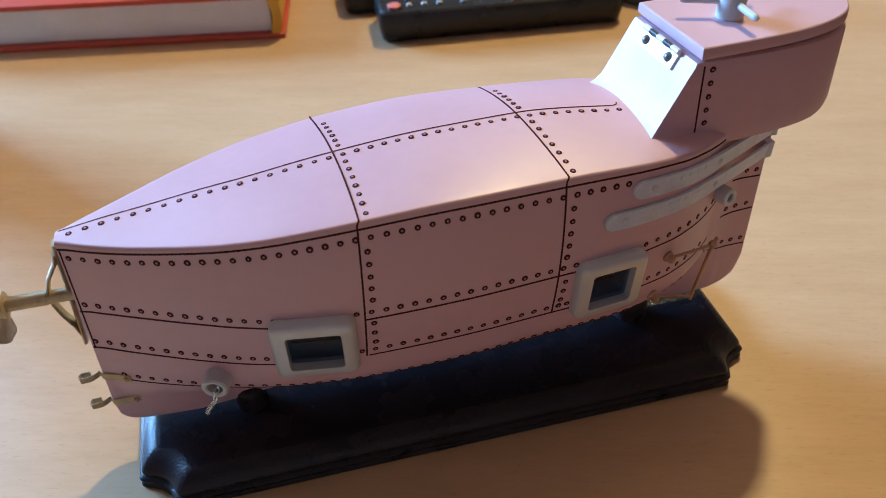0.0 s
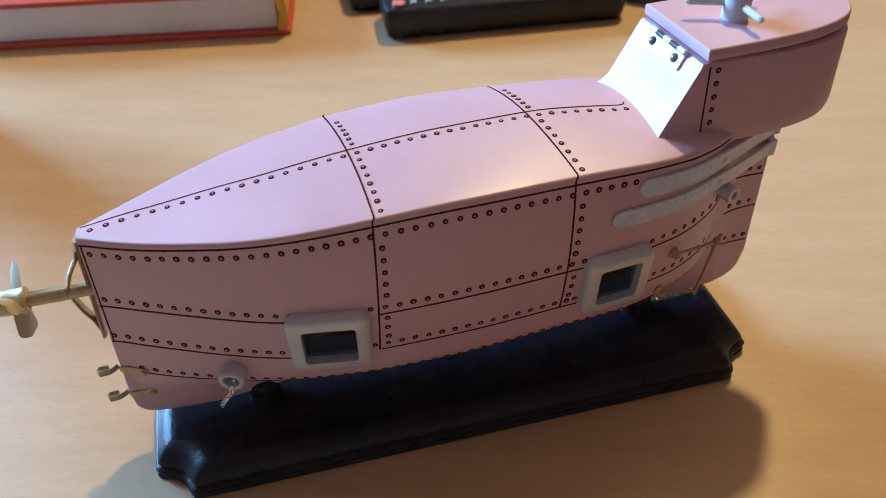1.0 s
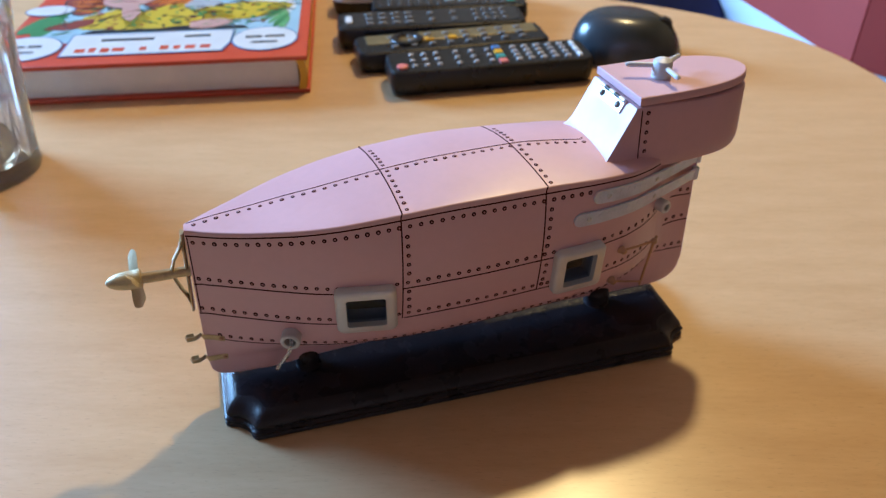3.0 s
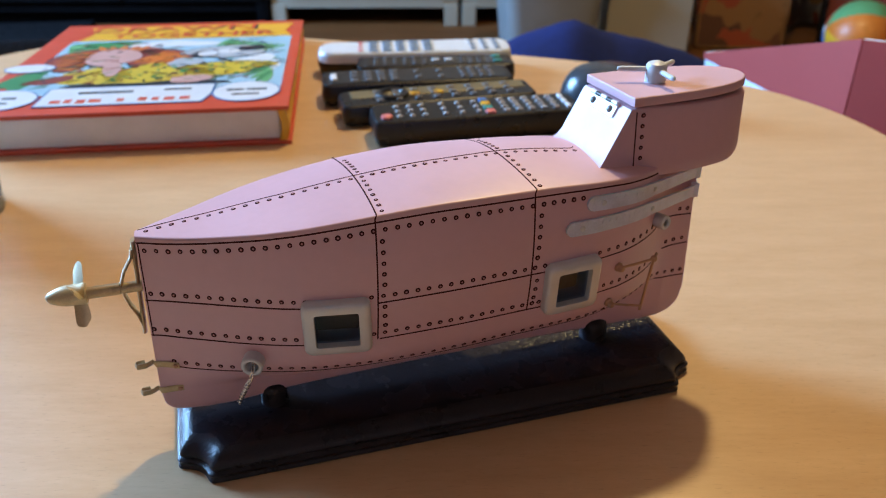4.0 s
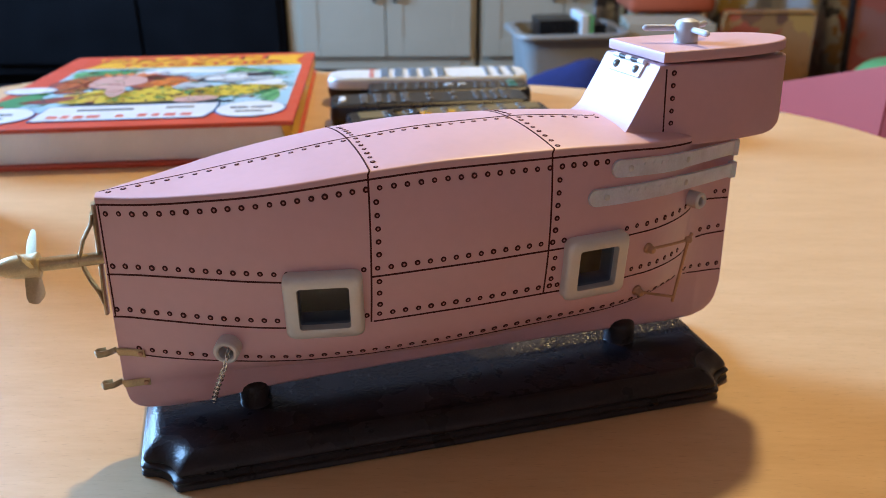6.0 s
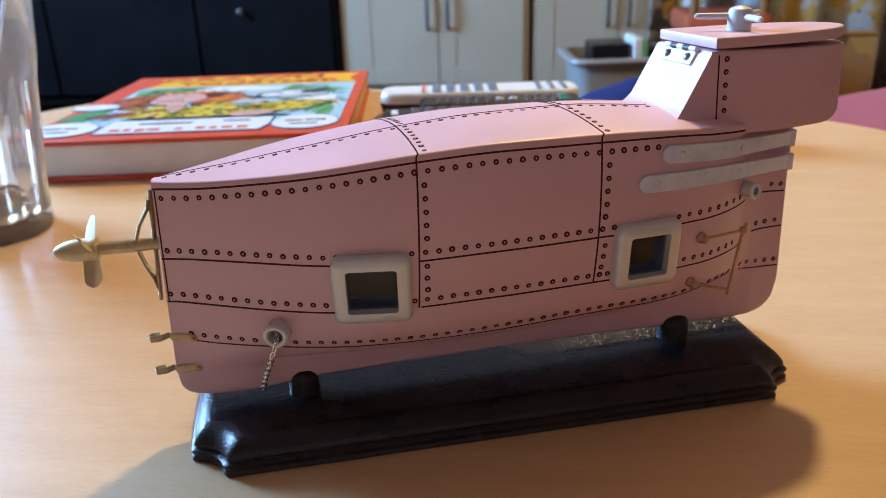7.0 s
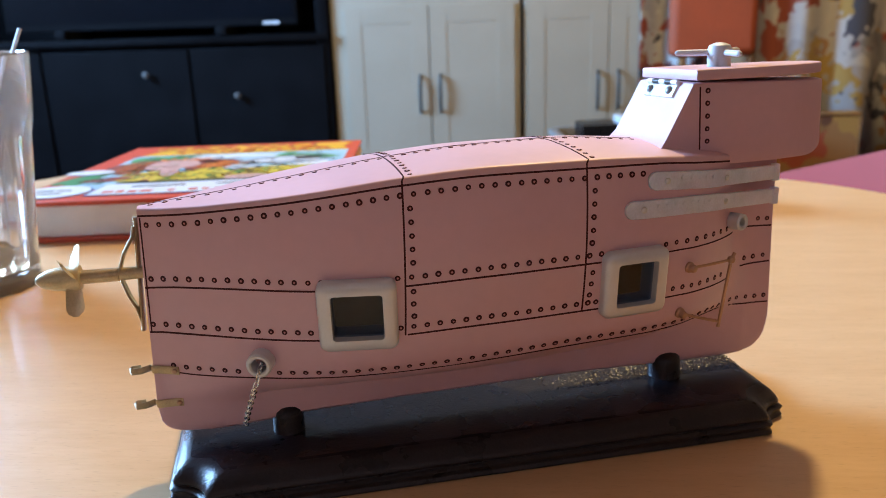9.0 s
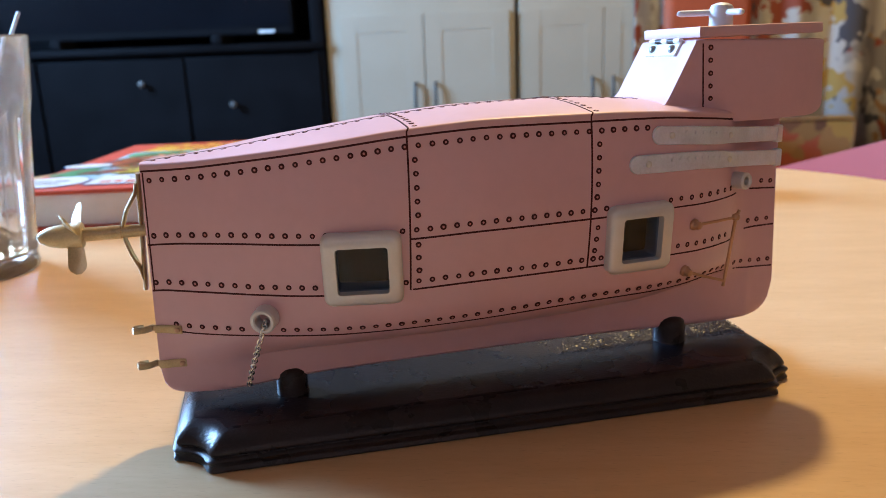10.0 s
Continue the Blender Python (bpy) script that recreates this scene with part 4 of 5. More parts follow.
pic([(X(0.09), Y(0.16)), (X(0.90), Y(0.16)), (X(0.90), Y(0.76)), (X(0.09), Y(0.76))], "sky", 0, "picture_panel")
pic(oval(X(0.205), Y(0.665), 0.028, 0.022, 0.35, wobble=0.2, seed=3), "leaf", 1)
pic(oval(X(0.24), Y(0.70), 0.024, 0.013, 0.2, wobble=0.3, seed=21), "green", 2)
pic(oval(X(0.08), Y(0.31), 0.014, 0.030, -0.2, wobble=0.3, seed=5), "green", 1)
pic(oval(X(0.47), Y(0.69), 0.046, 0.012, 0.0, wobble=0.2, seed=9), "white", 1)
pic(oval(X(0.80), Y(0.42), 0.022, 0.030, 0.0, wobble=0.2, seed=19), "white", 1)
for k in range(9):
    pic(oval(X(0.66 + 0.022 * k), Y(0.695 - 0.012 * k), 0.0030, 0.017, -0.35 - 0.06 * k, 12), "green" if k % 2 else "leaf", 2, "printed_leaf")
for k in range(6):
    pic(oval(X(0.80 + 0.010 * k), Y(0.40 - 0.03 * k), 0.0030, 0.018, -0.8 + 0.12 * k, 12), "leaf" if k % 2 else "green", 3, "printed_leaf")
for cx, cy, rx, ry, turn in ((0.165, 0.50, 0.018, 0.034, 0.1), (0.455, 0.52, 0.030, 0.030, -0.35), (0.30, 0.60, 0.040, 0.018, 0.0)):
    pic(oval(X(cx), Y(cy), rx, ry, turn, wobble=0.1, seed=2), "maroon", 2)
for k in range(5):
    pic(oval(X(0.170 + 0.006 * (k % 2)), Y(0.42 + 0.042 * k), 0.016, 0.0028, 0.15 * (k - 2), 12), "orange", 3, "printed_stripe")
for k in range(5):
    pic(oval(X(0.43 + 0.022 * k), Y(0.53 - 0.012 * k), 0.0030, 0.024, -0.5, 12), "orange", 3, "printed_stripe")
for k in range(5):
    pic(oval(X(0.235 + 0.035 * k), Y(0.64), 0.003, 0.011, 0.5 - 0.25 * k, 10), "orange", 3, "printed_stripe")
pic(oval(X(0.30), Y(0.535), 0.024, 0.030, 0.0, wobble=0.06, seed=4), "rose", 4)
pic(oval(X(0.33), Y(0.40), 0.008, 0.024, 0.2, wobble=0.08, seed=4), "rose", 5)
pic(oval(X(0.68), Y(0.57), 0.038, 0.022, 0.05, wobble=0.15, seed=6), "grey", 3)
pic(oval(X(0.61), Y(0.54), 0.012, 0.012, 0.0, wobble=0.1, seed=16), "ink", 4)
pic(oval(X(0.62), Y(0.545), 0.009, 0.009, 0.0), "white", 5)
pic(oval(X(0.69), Y(0.57), 0.010, 0.010, 0.0), "white", 5)
pic(oval(X(0.76), Y(0.60), 0.018, 0.009, 0.3, wobble=0.2, seed=26), "ink", 4)
pic(oval(X(0.56), Y(0.45), 0.016, 0.014, 0.4, wobble=0.2, seed=17), "grey", 4)
pic(oval(X(0.30), Y(0.33), 0.030, 0.028, -0.35, wobble=0.2, seed=11), "lemon", 3)
pic(oval(X(0.50), Y(0.34), 0.046, 0.030, 0.05, wobble=0.2, seed=12), "lemon", 3)
pic(oval(X(0.70), Y(0.38), 0.040, 0.022, 0.15, wobble=0.2, seed=14), "lemon", 3)
pic(oval(X(0.61), Y(0.27), 0.018, 0.012, 0.3, wobble=0.15, seed=13), "rose", 5)
pic(oval(X(0.17), Y(0.30), 0.020, 0.010, 0.5, wobble=0.15, seed=15), "maroon", 4)
rnd = random.Random(7)
for k in range(70):
    pic(oval(X(rnd.uniform(0.20, 0.80)), Y(rnd.uniform(0.25, 0.44)), rnd.uniform(0.0012, 0.0030), rnd.uniform(0.001, 0.0040), rnd.uniform(0, 3), 8), rnd.choice(["ink", "green", "maroon", "green"]), 5, "printed_speck")
# pen strokes that hatch the drawing
for k in range(110):
    cx, cy = rnd.uniform(0.11, 0.88), rnd.uniform(0.22, 0.73)
    pic(oval(X(cx), Y(cy), rnd.uniform(0.0035, 0.0095), rnd.uniform(0.0004, 0.0009), rnd.gauss(0.4 if cx < 0.5 else -0.5, 0.7), 8), rnd.choice(["ink", "ink", "maroon", "green"]), 6, "pen_stroke")
for cx, cy, rx, ry, turn, seed in ((0.165, 0.50, 0.018, 0.034, 0.1, 2), (0.455, 0.52, 0.030, 0.030, -0.35, 2), (0.68, 0.57, 0.038, 0.022, 0.05, 6), (0.50, 0.34, 0.046, 0.030, 0.05, 12), (0.70, 0.38, 0.040, 0.022, 0.15, 14), (0.30, 0.535, 0.024, 0.030, 0.0, 4)):
    pic(oval(X(cx), Y(cy), rx + 0.0015, ry + 0.0018, turn, wobble=0.12, seed=seed), "ink", 1.5, "ink_outline")
pic([(X(0.22), Y(0.225)), (X(0.74), Y(0.225)), (X(0.72), Y(0.245)), (X(0.25), Y(0.245))], "ink", 5)
for cx, cy, rx, ry in ((0.085, 0.125, 0.027, 0.026), (0.80, 0.135, 0.0255, 0.026), (0.06, 0.43, 0.020, 0.013)):
    pic(oval(X(cx), Y(cy), rx + 0.0012, ry + 0.0014), "blue", 5, "bubble_outline")
    pic(oval(X(cx), Y(cy), rx, ry), "white", 6, "speech_bubble")
pic([(X(0.20), Y(0.055)), (X(0.68), Y(0.055)), (X(0.70), Y(0.12)), (X(0.70), Y(0.215)), (X(0.20), Y(0.215))], "blue", 5, "label_outline")
pic([(X(0.205), Y(0.06)), (X(0.675), Y(0.06)), (X(0.695), Y(0.12)), (X(0.695), Y(0.21)), (X(0.205), Y(0.21))], "white", 6, "name_label")
for x0, x1, y0, y1, mat in ((0.24, 0.27, 0.08, 0.105, "red"), (0.28, 0.30, 0.08, 0.11, "red"), (0.315, 0.34, 0.075, 0.105, "red"), (0.35, 0.385, 0.08, 0.105, "red"), (0.43, 0.45, 0.08, 0.105, "red"), (0.49, 0.515, 0.08, 0.108, "red"), (0.53, 0.55, 0.08, 0.105, "red"), (0.565, 0.595, 0.078, 0.105, "red"), (0.61, 0.64, 0.08, 0.105, "red"), (0.30, 0.46, 0.155, 0.172, "ink"), (0.55, 0.63, 0.165, 0.18, "ink"), (0.03, 0.08, 0.13, 0.145, "ink"), (0.09, 0.13, 0.13, 0.145, "ink"), (0.05, 0.12, 0.09, 0.102, "ink"), (0.74, 0.79, 0.14, 0.155, "ink"), (0.80, 0.86, 0.14, 0.155, "ink"), (0.76, 0.84, 0.10, 0.112, "ink")):
    pic([(X(x0), Y(y0)), (X(x1), Y(y0)), (X(x1), Y(y1)), (X(x0), Y(y1))], mat, 7, "writing_bar")
lettering("title_shade", "DRAWN", 0.029, TINT["ink"], cover, Matrix.Translation((X(0.446), Y(0.901), Z + 0.0005)), 1.52)
lettering("title_shade", "TOGETHER", 0.026, TINT["maroon"], cover, Matrix.Translation((X(0.525), Y(0.811), Z + 0.0005)), 1.22)
lettering("title", "DRAWN", 0.029, TINT["red"], cover, Matrix.Translation((X(0.44), Y(0.905), Z + 0.0007)), 1.5)
lettering("title", "TOGETHER", 0.026, TINT["red"], cover, Matrix.Translation((X(0.52), Y(0.815), Z + 0.0007)), 1.2)


SILVERY = material("silver plastic", (0.60, 0.63, 0.66), 0.35, metal=0.1, vary=0.08, scale=80)


def remote(name, at, yaw, size, label, keys, body=PLASTIC, top=None, tilt=(0, 0), key_mat=RUBBER, taper=0.0, strip=None):
    """A remote control: rounded shell, top plate and rows of keys. keys: (x from, to, columns, rows, shape)."""
    L, Wd, H = size
    ob = empty(name, Matrix.Translation(at) @ Matrix.Rotation(radians(yaw), 4, "Z") @ Euler((radians(tilt[0]), radians(tilt[1]), 0)).to_matrix().to_4x4(), label, "remote control", "remote controls on the table")
    bm = bmesh.new()
    rings = []
    for z, i in ((0, 0.005), (0.0015, 0.002), (H * 0.45, 0), (H * 0.62, 0.0002), (H * 0.84, 0.0006), (H * 0.95, 0.0012), (H, 0.0026)):
        ring = squared(L / 2 - i, Wd / 2 - i, max(0.002, Wd * (0.34 if top is SILVERY else 0.2) - i), 5)
        rings.append([(x, y * (1 - taper * (0.5 - x / L)), z) for x, y in ring])
    loft(bm, rings)
    for f in bm.faces:
        f.material_index = 1 if f.calc_center_median().z > H * 0.7 and top is SILVERY else 0
    part("shell", bm, [body, top or body], ob)
    if top:
        bm = bmesh.new()
        ring = squared(L / 2 - 0.006, Wd / 2 - 0.005, Wd * 0.2, 5)
        loft(bm, [[(x, y * (1 - taper * (0.5 - x / L)), z) for x, y in ring] for z in (H - 0.0005, H + 0.0004)])
        part("face_plate", bm, top, ob)
    if strip:
        bm = bmesh.new()
        box(bm, (-L / 2 + 0.010, Wd / 2 - 0.023, H - 0.003), (L / 2 - 0.006, Wd / 2 - 0.003, H + 0.0005), 0.001)
        part("trim_strip", bm, strip, ob, "dull gold trim strip")
    for x0, x1, nx, ny, kx, ky, mat in keys:
        bm = bmesh.new()
        loft(bm, [[(x, y, z) for x, y in squared(kx / 2 - i, ky / 2 - i, min(kx, ky) * 0.3, 2)] for z, i in ((-0.0006, 0), (0.0010, 0.0001), (0.0016, 0.0006))])
        me = bpy.data.meshes.new("key")
        bm.to_mesh(me)
        bm.free()
        me.materials.append(mat or key_mat)
        for ix in range(nx):
            for iy in range(ny):
                x = x0 + (x1 - x0) * (ix / max(1, nx - 1) if nx > 1 else 0.5)
                y = (iy - (ny - 1) / 2) * (Wd - 0.012) / max(1, ny)
                again("key", me, ob, Matrix.Translation((x, y, H)))
    return ob


OLIVE = material("dull gold plastic", (0.20, 0.16, 0.08), 0.4, metal=0.5, vary=0.15, scale=90)
SLATE = material("slate blue rubber keys", (0.13, 0.19, 0.27), 0.5, vary=0.15, scale=200)
DARKTOP = material("charcoal plastic", (0.014, 0.015, 0.017), 0.33, vary=0.2, scale=150)
gold = remote("remote_control", (-0.004, 0.602, 0.0), 13, (0.165, 0.042, 0.018), "black remote control with a dull gold side strip", [(-0.05, 0.06, 8, 3, 0.006, 0.005, None), (-0.02, 0.0, 2, 1, 0.009, 0.007, TINT["yellow"])], strip=OLIVE)
bm = bmesh.new()
lathe(bm, [(0.0075, -0.001), (0.0135, -0.001), (0.0138, 0.0012), (0.0128, 0.0022), (0.0085, 0.0022), (0.0075, 0.001)], 28, Matrix.Translation((-0.038, 0.003, 0.018)), cap=False)
part("navigation_ring", bm, PLASTIC, gold)
remote("remote_control", (-0.022, 0.645, 0.0), 8, (0.168, 0.044, 0.02), "black remote control with small grey keys on the table", [(-0.055, -0.02, 4, 3, 0.007, 0.005, None), (0.0, 0.02, 2, 2, 0.005, 0.005, None), (0.04, 0.065, 4, 3, 0.005, 0.0045, None), (-0.073, -0.073, 1, 1, 0.006, 0.016, TINT["white"])], top=DARKTOP)
remote("remote_control", (-0.006, 0.688, 0.0), 5, (0.145, 0.038, 0.02), "slim charcoal remote control with a teal button", [(-0.055, -0.01, 6, 3, 0.004, 0.003, None), (0.0, 0.012, 2, 1, 0.008, 0.008, TINT["grey"]), (0.025, 0.05, 4, 3, 0.005, 0.003, None), (0.057, 0.057, 1, 2, 0.008, 0.006, TINT["teal"])], top=DARKTOP)
remote("remote_control", (-0.026, 0.722, 0.0), 5, (0.185, 0.05, 0.024), "silver and black remote control with pale blue keys", [(-0.040, 0.012, 5, 3, 0.009, 0.008, SLATE), (0.055, 0.078, 3, 3, 0.006, 0.006, SLATE), (-0.052, -0.052, 1, 3, 0.005, 0.005, TINT["salmon"])], body=PLASTIC, top=SILVERY, taper=0.15)
front = remote("remote_control", (0.026, 0.557, 0.0), 11, (0.166, 0.044, 0.021), "black television remote control with white and coloured keys", [(-0.062, -0.042, 3, 3, 0.0042, 0.0036, None), (-0.026, 0.0, 3, 3, 0.0040, 0.0036, None), (0.022, 0.062, 5, 4, 0.0052, 0.0036, None), (0.072, 0.072, 1, 3, 0.004, 0.009, TINT["white"])], key_mat=material("white rubber keys", (0.40, 0.40, 0.41), 0.5, vary=0.5, scale=600))
for k, colour in enumerate(("salmon", "teal", "yellow", "blue")):
    bm = bmesh.new()
    box(bm, (-0.0035, -0.0035, -0.0005), (0.0035, 0.0035, 0.0017), 0.0008)
    part("coloured_key", bm, TINT[colour], front, place=Matrix.Translation((0.0085, -0.0135 + 0.009 * k, 0.021)))
bm = bmesh.new()
lathe(bm, [(0.0045, -0.0005), (0.0045, 0.0015), (0.003, 0.0022)], 16)
part("power_key", bm, TINT["salmon"], front, "pinkish red power key", place=Matrix.Translation((-0.072, -0.011, 0.021)))

# computer mouse
mouse = empty("computer_mouse", Matrix.Translation((0.146, 0.607, 0)) @ Matrix.Rotation(radians(-12), 4, "Z"), "dark grey computer mouse on the table", "computer mouse")
bm = bmesh.new()
rings = []
for q in steps(0, 1, 12):
    a = q * math.pi / 2
    k, z = math.cos(a) ** 0.55 if q < 1 else 0.02, 0.038 * math.sin(a)
    rings.append([(0.047 * k * math.cos(t) - 0.006 * q, 0.034 * k * math.sin(t), z + 0.001) for t in steps(0, 2 * math.pi, 41)[:-1]])
loft(bm, rings)
part("shell", bm, material("gunmetal plastic", (0.035, 0.042, 0.05), 0.24, vary=0.15, scale=60), mouse)
bm = bmesh.new()
tube(bm, [(0.028, -0.004, 0.028), (0.028, 0.004, 0.028)], 0.008, 16)
part("scroll_wheel", bm, PLASTIC, mouse)

# tumbler with fluted sides
glass = empty("drinking_glass", Matrix.Translation((-0.316, 0.412, 0)), "clear fluted drinking glass with brown dregs", "glass")
bm = bmesh.new()


def glass_ring(r, z, flute=0.0, n=72):
    return [((r - flute * (0.5 + 0.5 * math.cos(12 * 2 * math.pi * i / n))) * math.cos(2 * math.pi * i / n), (r - flute * (0.5 + 0.5 * math.cos(12 * 2 * math.pi * i / n))) * math.sin(2 * math.pi * i / n), z) for i in range(n)]


outer = [(0.028, 0.0, 0), (0.0325, 0.001, 0), (0.0335, 0.004, 0), (0.0335, 0.008, 0.0012), (0.0345, 0.02, 0.0022), (0.0385, 0.06, 0.0026), (0.0418, 0.092, 0.0022), (0.0434, 0.101, 0.0005), (0.0437, 0.105, 0), (0.0470, 0.1385, 0), (0.0464, 0.140, 0)]
inner = [(0.0449, 0.1385, 0), (0.0414, 0.105, 0), (0.0362, 0.06, 0), (0.0312, 0.02, 0), (0.0286, 0.012, 0), (0.023, 0.0095, 0)]
loft(bm, [glass_ring(r, z, f) for r, z, f in outer + inner])
part("tumbler", bm, GLASS, glass)
bm = bmesh.new()
lathe(bm, [(0.0225, 0.0097), (0.0284, 0.0122), (0.0300, 0.0165), (0.0298, 0.0168)], 48)
part("dregs", bm, TEA, glass, "brown liquid dregs")
stick = empty("stirring_stick", Matrix.Translation((-0.316, 0.412, 0.0)), "thin pale plastic stirring stick leaning in the drinking glass", "stirring stick")
bm = bmesh.new()
tube(bm, [(-0.014, -0.010, 0.0115), (0.008, 0.010, 0.08), (0.0255, 0.026, 0.134), (0.032, 0.032, 0.153)], 0.0011, 8, flat=1.6)
part("shaft", bm, BOX_WHITE, stick)

# ---- beyond the table ----
# open box on a low seat
seat = empty("low_seat", Matrix.Translation((0.30, 1.12, FLOOR)), "low seat covered with a crumpled navy blue blanket", "seat")
bm = bmesh.new()
box(bm, (-0.33, -0.27, 0.02), (0.42, 0.33, 0.24), 0.03, 3)
part("seat_base", bm, NAVY, seat)
bm = bmesh.new()
nx, ny = 44, 34
RIDGE_Z = [(-0.34, 0.06), (-0.28, 0.13), (-0.22, 0.195), (-0.17, 0.212), (-0.13, 0.222), (-0.09, 0.208), (-0.03, 0.203), (0.03, 0.185), (0.08, 0.155), (0.14, 0.09), (0.2, 0.02)]
grid = []
for i in range(nx):
    row = []
    for j in range(ny):
        x, y = -0.345 + 0.78 * i / (nx - 1), -0.285 + 0.63 * j / (ny - 1)
        edge = min(1, min(i, nx - 1 - i, j, ny - 1 - j) / 3.0)
        hump = curve(RIDGE_Z, x) * math.exp(-((y + 0.12) / 0.15) ** 2)
        crease = 0.012 * noise.noise(Vector((x * 9, y * 9, 0.3))) + 0.005 * noise.noise(Vector((x * 26, y * 26, 1.3)))
        row.append(bm.verts.new((x, y, (0.255 + hump + crease) * edge + 0.16 * (1 - edge))))
    grid.append(row)
for i in range(nx - 1):
    for j in range(ny - 1):
        bm.faces.new((grid[i][j], grid[i + 1][j], grid[i + 1][j + 1], grid[i][j + 1]))
ob = part("blanket", bm, NAVY, seat, "navy blue crumpled blanket")
ob.modifiers.new("thickness", "SOLIDIFY").thickness = 0.008


def card_box(low, tops, sill):
    """A white card box under a pink lid that sits askew. tops: the lid's four upper corners, near side last."""
    ob = empty("card_box", Matrix.Translation((tops[0][0], tops[0][1], low)), "white cardboard box under a deep pink lid sitting askew", "box")
    base = Vector((tops[0][0], tops[0][1], low))
    mid = sum((Vector(p) for p in tops), Vector()) / 4

    def panel(name, a, b, lo, hi_a, hi_b, out, mats):
        bm = bmesh.new()
        t = 0.004
        a, b = Vector((a[0], a[1], 0)), Vector((b[0], b[1], 0))
        n = Vector((b.y - a.y, a.x - b.x, 0)).normalized()
        if n.dot(Vector((mid.x, mid.y, 0)) - a) > 0:
            n = -n
        up = Vector((0, 0, 1))
        rings = [[p + n * out + up * lo, p + n * out + up * h, p + n * (out - t) + up * h, p + n * (out - t) + up * lo] for p, h in ((a, hi_a), (b, hi_b))]
        loft(bm, [[q - base for q in r] for r in rings])
        bmesh.ops.recalc_face_normals(bm, faces=bm.faces)
        for f in bm.faces:
            f.material_index = 0 if f.normal.z > 0.5 or f.normal.dot(n) < -0.8 else 1
        part(name, bm, mats, ob, smooth=False)

    for p, q in zip(tops, tops[1:] + tops[:1]):
        panel("side_panel", p, q, low, sill, sill, 0, [BOX_WHITE, BOX_WHITE])
        panel("lid_panel", p, q, sill - 0.002, p[2], q[2], 0.003, [BOX_WHITE, BOX_PINK])
    bm = bmesh.new()
    ring = [Vector((p[0], p[1], low)) - base for p in tops]
    loft(bm, [[q + Vector((0, 0, z)) for q in ring] for z in (0, 0.004)])
    bmesh.ops.recalc_face_normals(bm, faces=bm.faces)
    part("bottom_panel", bm, BOX_WHITE, ob, smooth=False)
    return ob


card_box(-0.245, [(0.339, 0.973, -0.053), (0.580, 1.040, -0.060), (0.480, 0.650, 0.036), (0.406, 0.723, 0.030)], -0.058)

# white cabinets
CAB_Y = 2.9


def cabinet(x0, x1, split, leaf):
    ob = empty("cabinet", Matrix.Translation(((x0 + x1) / 2, CAB_Y, FLOOR)), "cream white two-door cabinet with framed doors and pewter handles", "cabinet", "row of cabinets")
    hw = (x1 - x0) / 2 - 0.002
    bm = bmesh.new()
    box(bm, (-hw, 0.02, 0.075), (hw, 0.40, 0.86), 0.003)
    part("body", bm, CABINET, ob)
    bm = bmesh.new()
    box(bm, (-hw - 0.003, -0.006, 0.86), (hw + 0.003, 0.41, 0.885), 0.004)
    part("top_board", bm, CABINET, ob)
    for sx in (-1, 1):
        for y in (0.012, 0.36):
            bm = bmesh.new()
            box(bm, (sx * hw - (0.05 if sx > 0 else 0), y, 0), (sx * hw + (0.05 if sx < 0 else 0), y + 0.05, 0.076), 0.003)
            part("leg", bm, CABINET, ob)
    bm = bmesh.new()
    box(bm, (-hw + 0.05, 0.016, 0.065), (hw - 0.05, 0.05, 0.105), 0.002)
    part("plinth_rail", bm, CABINET, ob)
    mid = split - (x0 + x1) / 2
    for s in (-1, 1):
        a, b = sorted((mid + s * 0.002, mid + s * leaf))
        z0, z1, f = 0.112, 0.675, 0.06
        bm = bmesh.new()
        box(bm, (a + 0.004, 0.002, z0 + 0.004), (b - 0.004, 0.0195, z1 - 0.004), 0.001)
        door = part("door", bm, CABINET, ob)
        for name, lo, hi in (("stile", (a, 0, z0), (a + f, 0.02, z1)), ("stile", (b - f, 0, z0), (b, 0.02, z1)), ("rail", (a + f, 0.0005, z0), (b - f, 0.02, z0 + f)), ("rail", (a + f, 0.0005, z1 - f), (b - f, 0.02, z1))):
            bm = bmesh.new()
            box(bm, lo, hi, 0.001)
            part(name, bm, CABINET, door)
        bm = bmesh.new()
        x = mid + s * 0.036
        tube(bm, [(x, 0.0, 0.435), (x, -0.014, 0.428), (x, -0.018, 0.405), (x, -0.019, 0.37), (x, -0.018, 0.335), (x, -0.014, 0.312), (x, 0.0, 0.305)], 0.0058, 10, up=(1, 0, 0))
        part("handle", bm, DULL, door, "pewter bow handle")
    return ob


cabinet(-0.604, 0.070, -0.2515, 0.300)
cabinet(0.080, 0.70, 0.375, 0.280)

# black sideboard with a television
side = empty("sideboard", Matrix.Translation((-1.42, 2.897, FLOOR)), "black lacquered sideboard with small pale knobs", "sideboard")
bm = bmesh.new()
box(bm, (-0.80, 0.02, 0.05), (0.80, 0.46, 0.565), 0.003)
part("body", bm, BLACKWOOD, side)
bm = bmesh.new()
box(bm, (-0.81, -0.01, 0.567), (0.81, 0.47, 0.592), 0.004)
part("top_board", bm, BLACKWOOD, side)
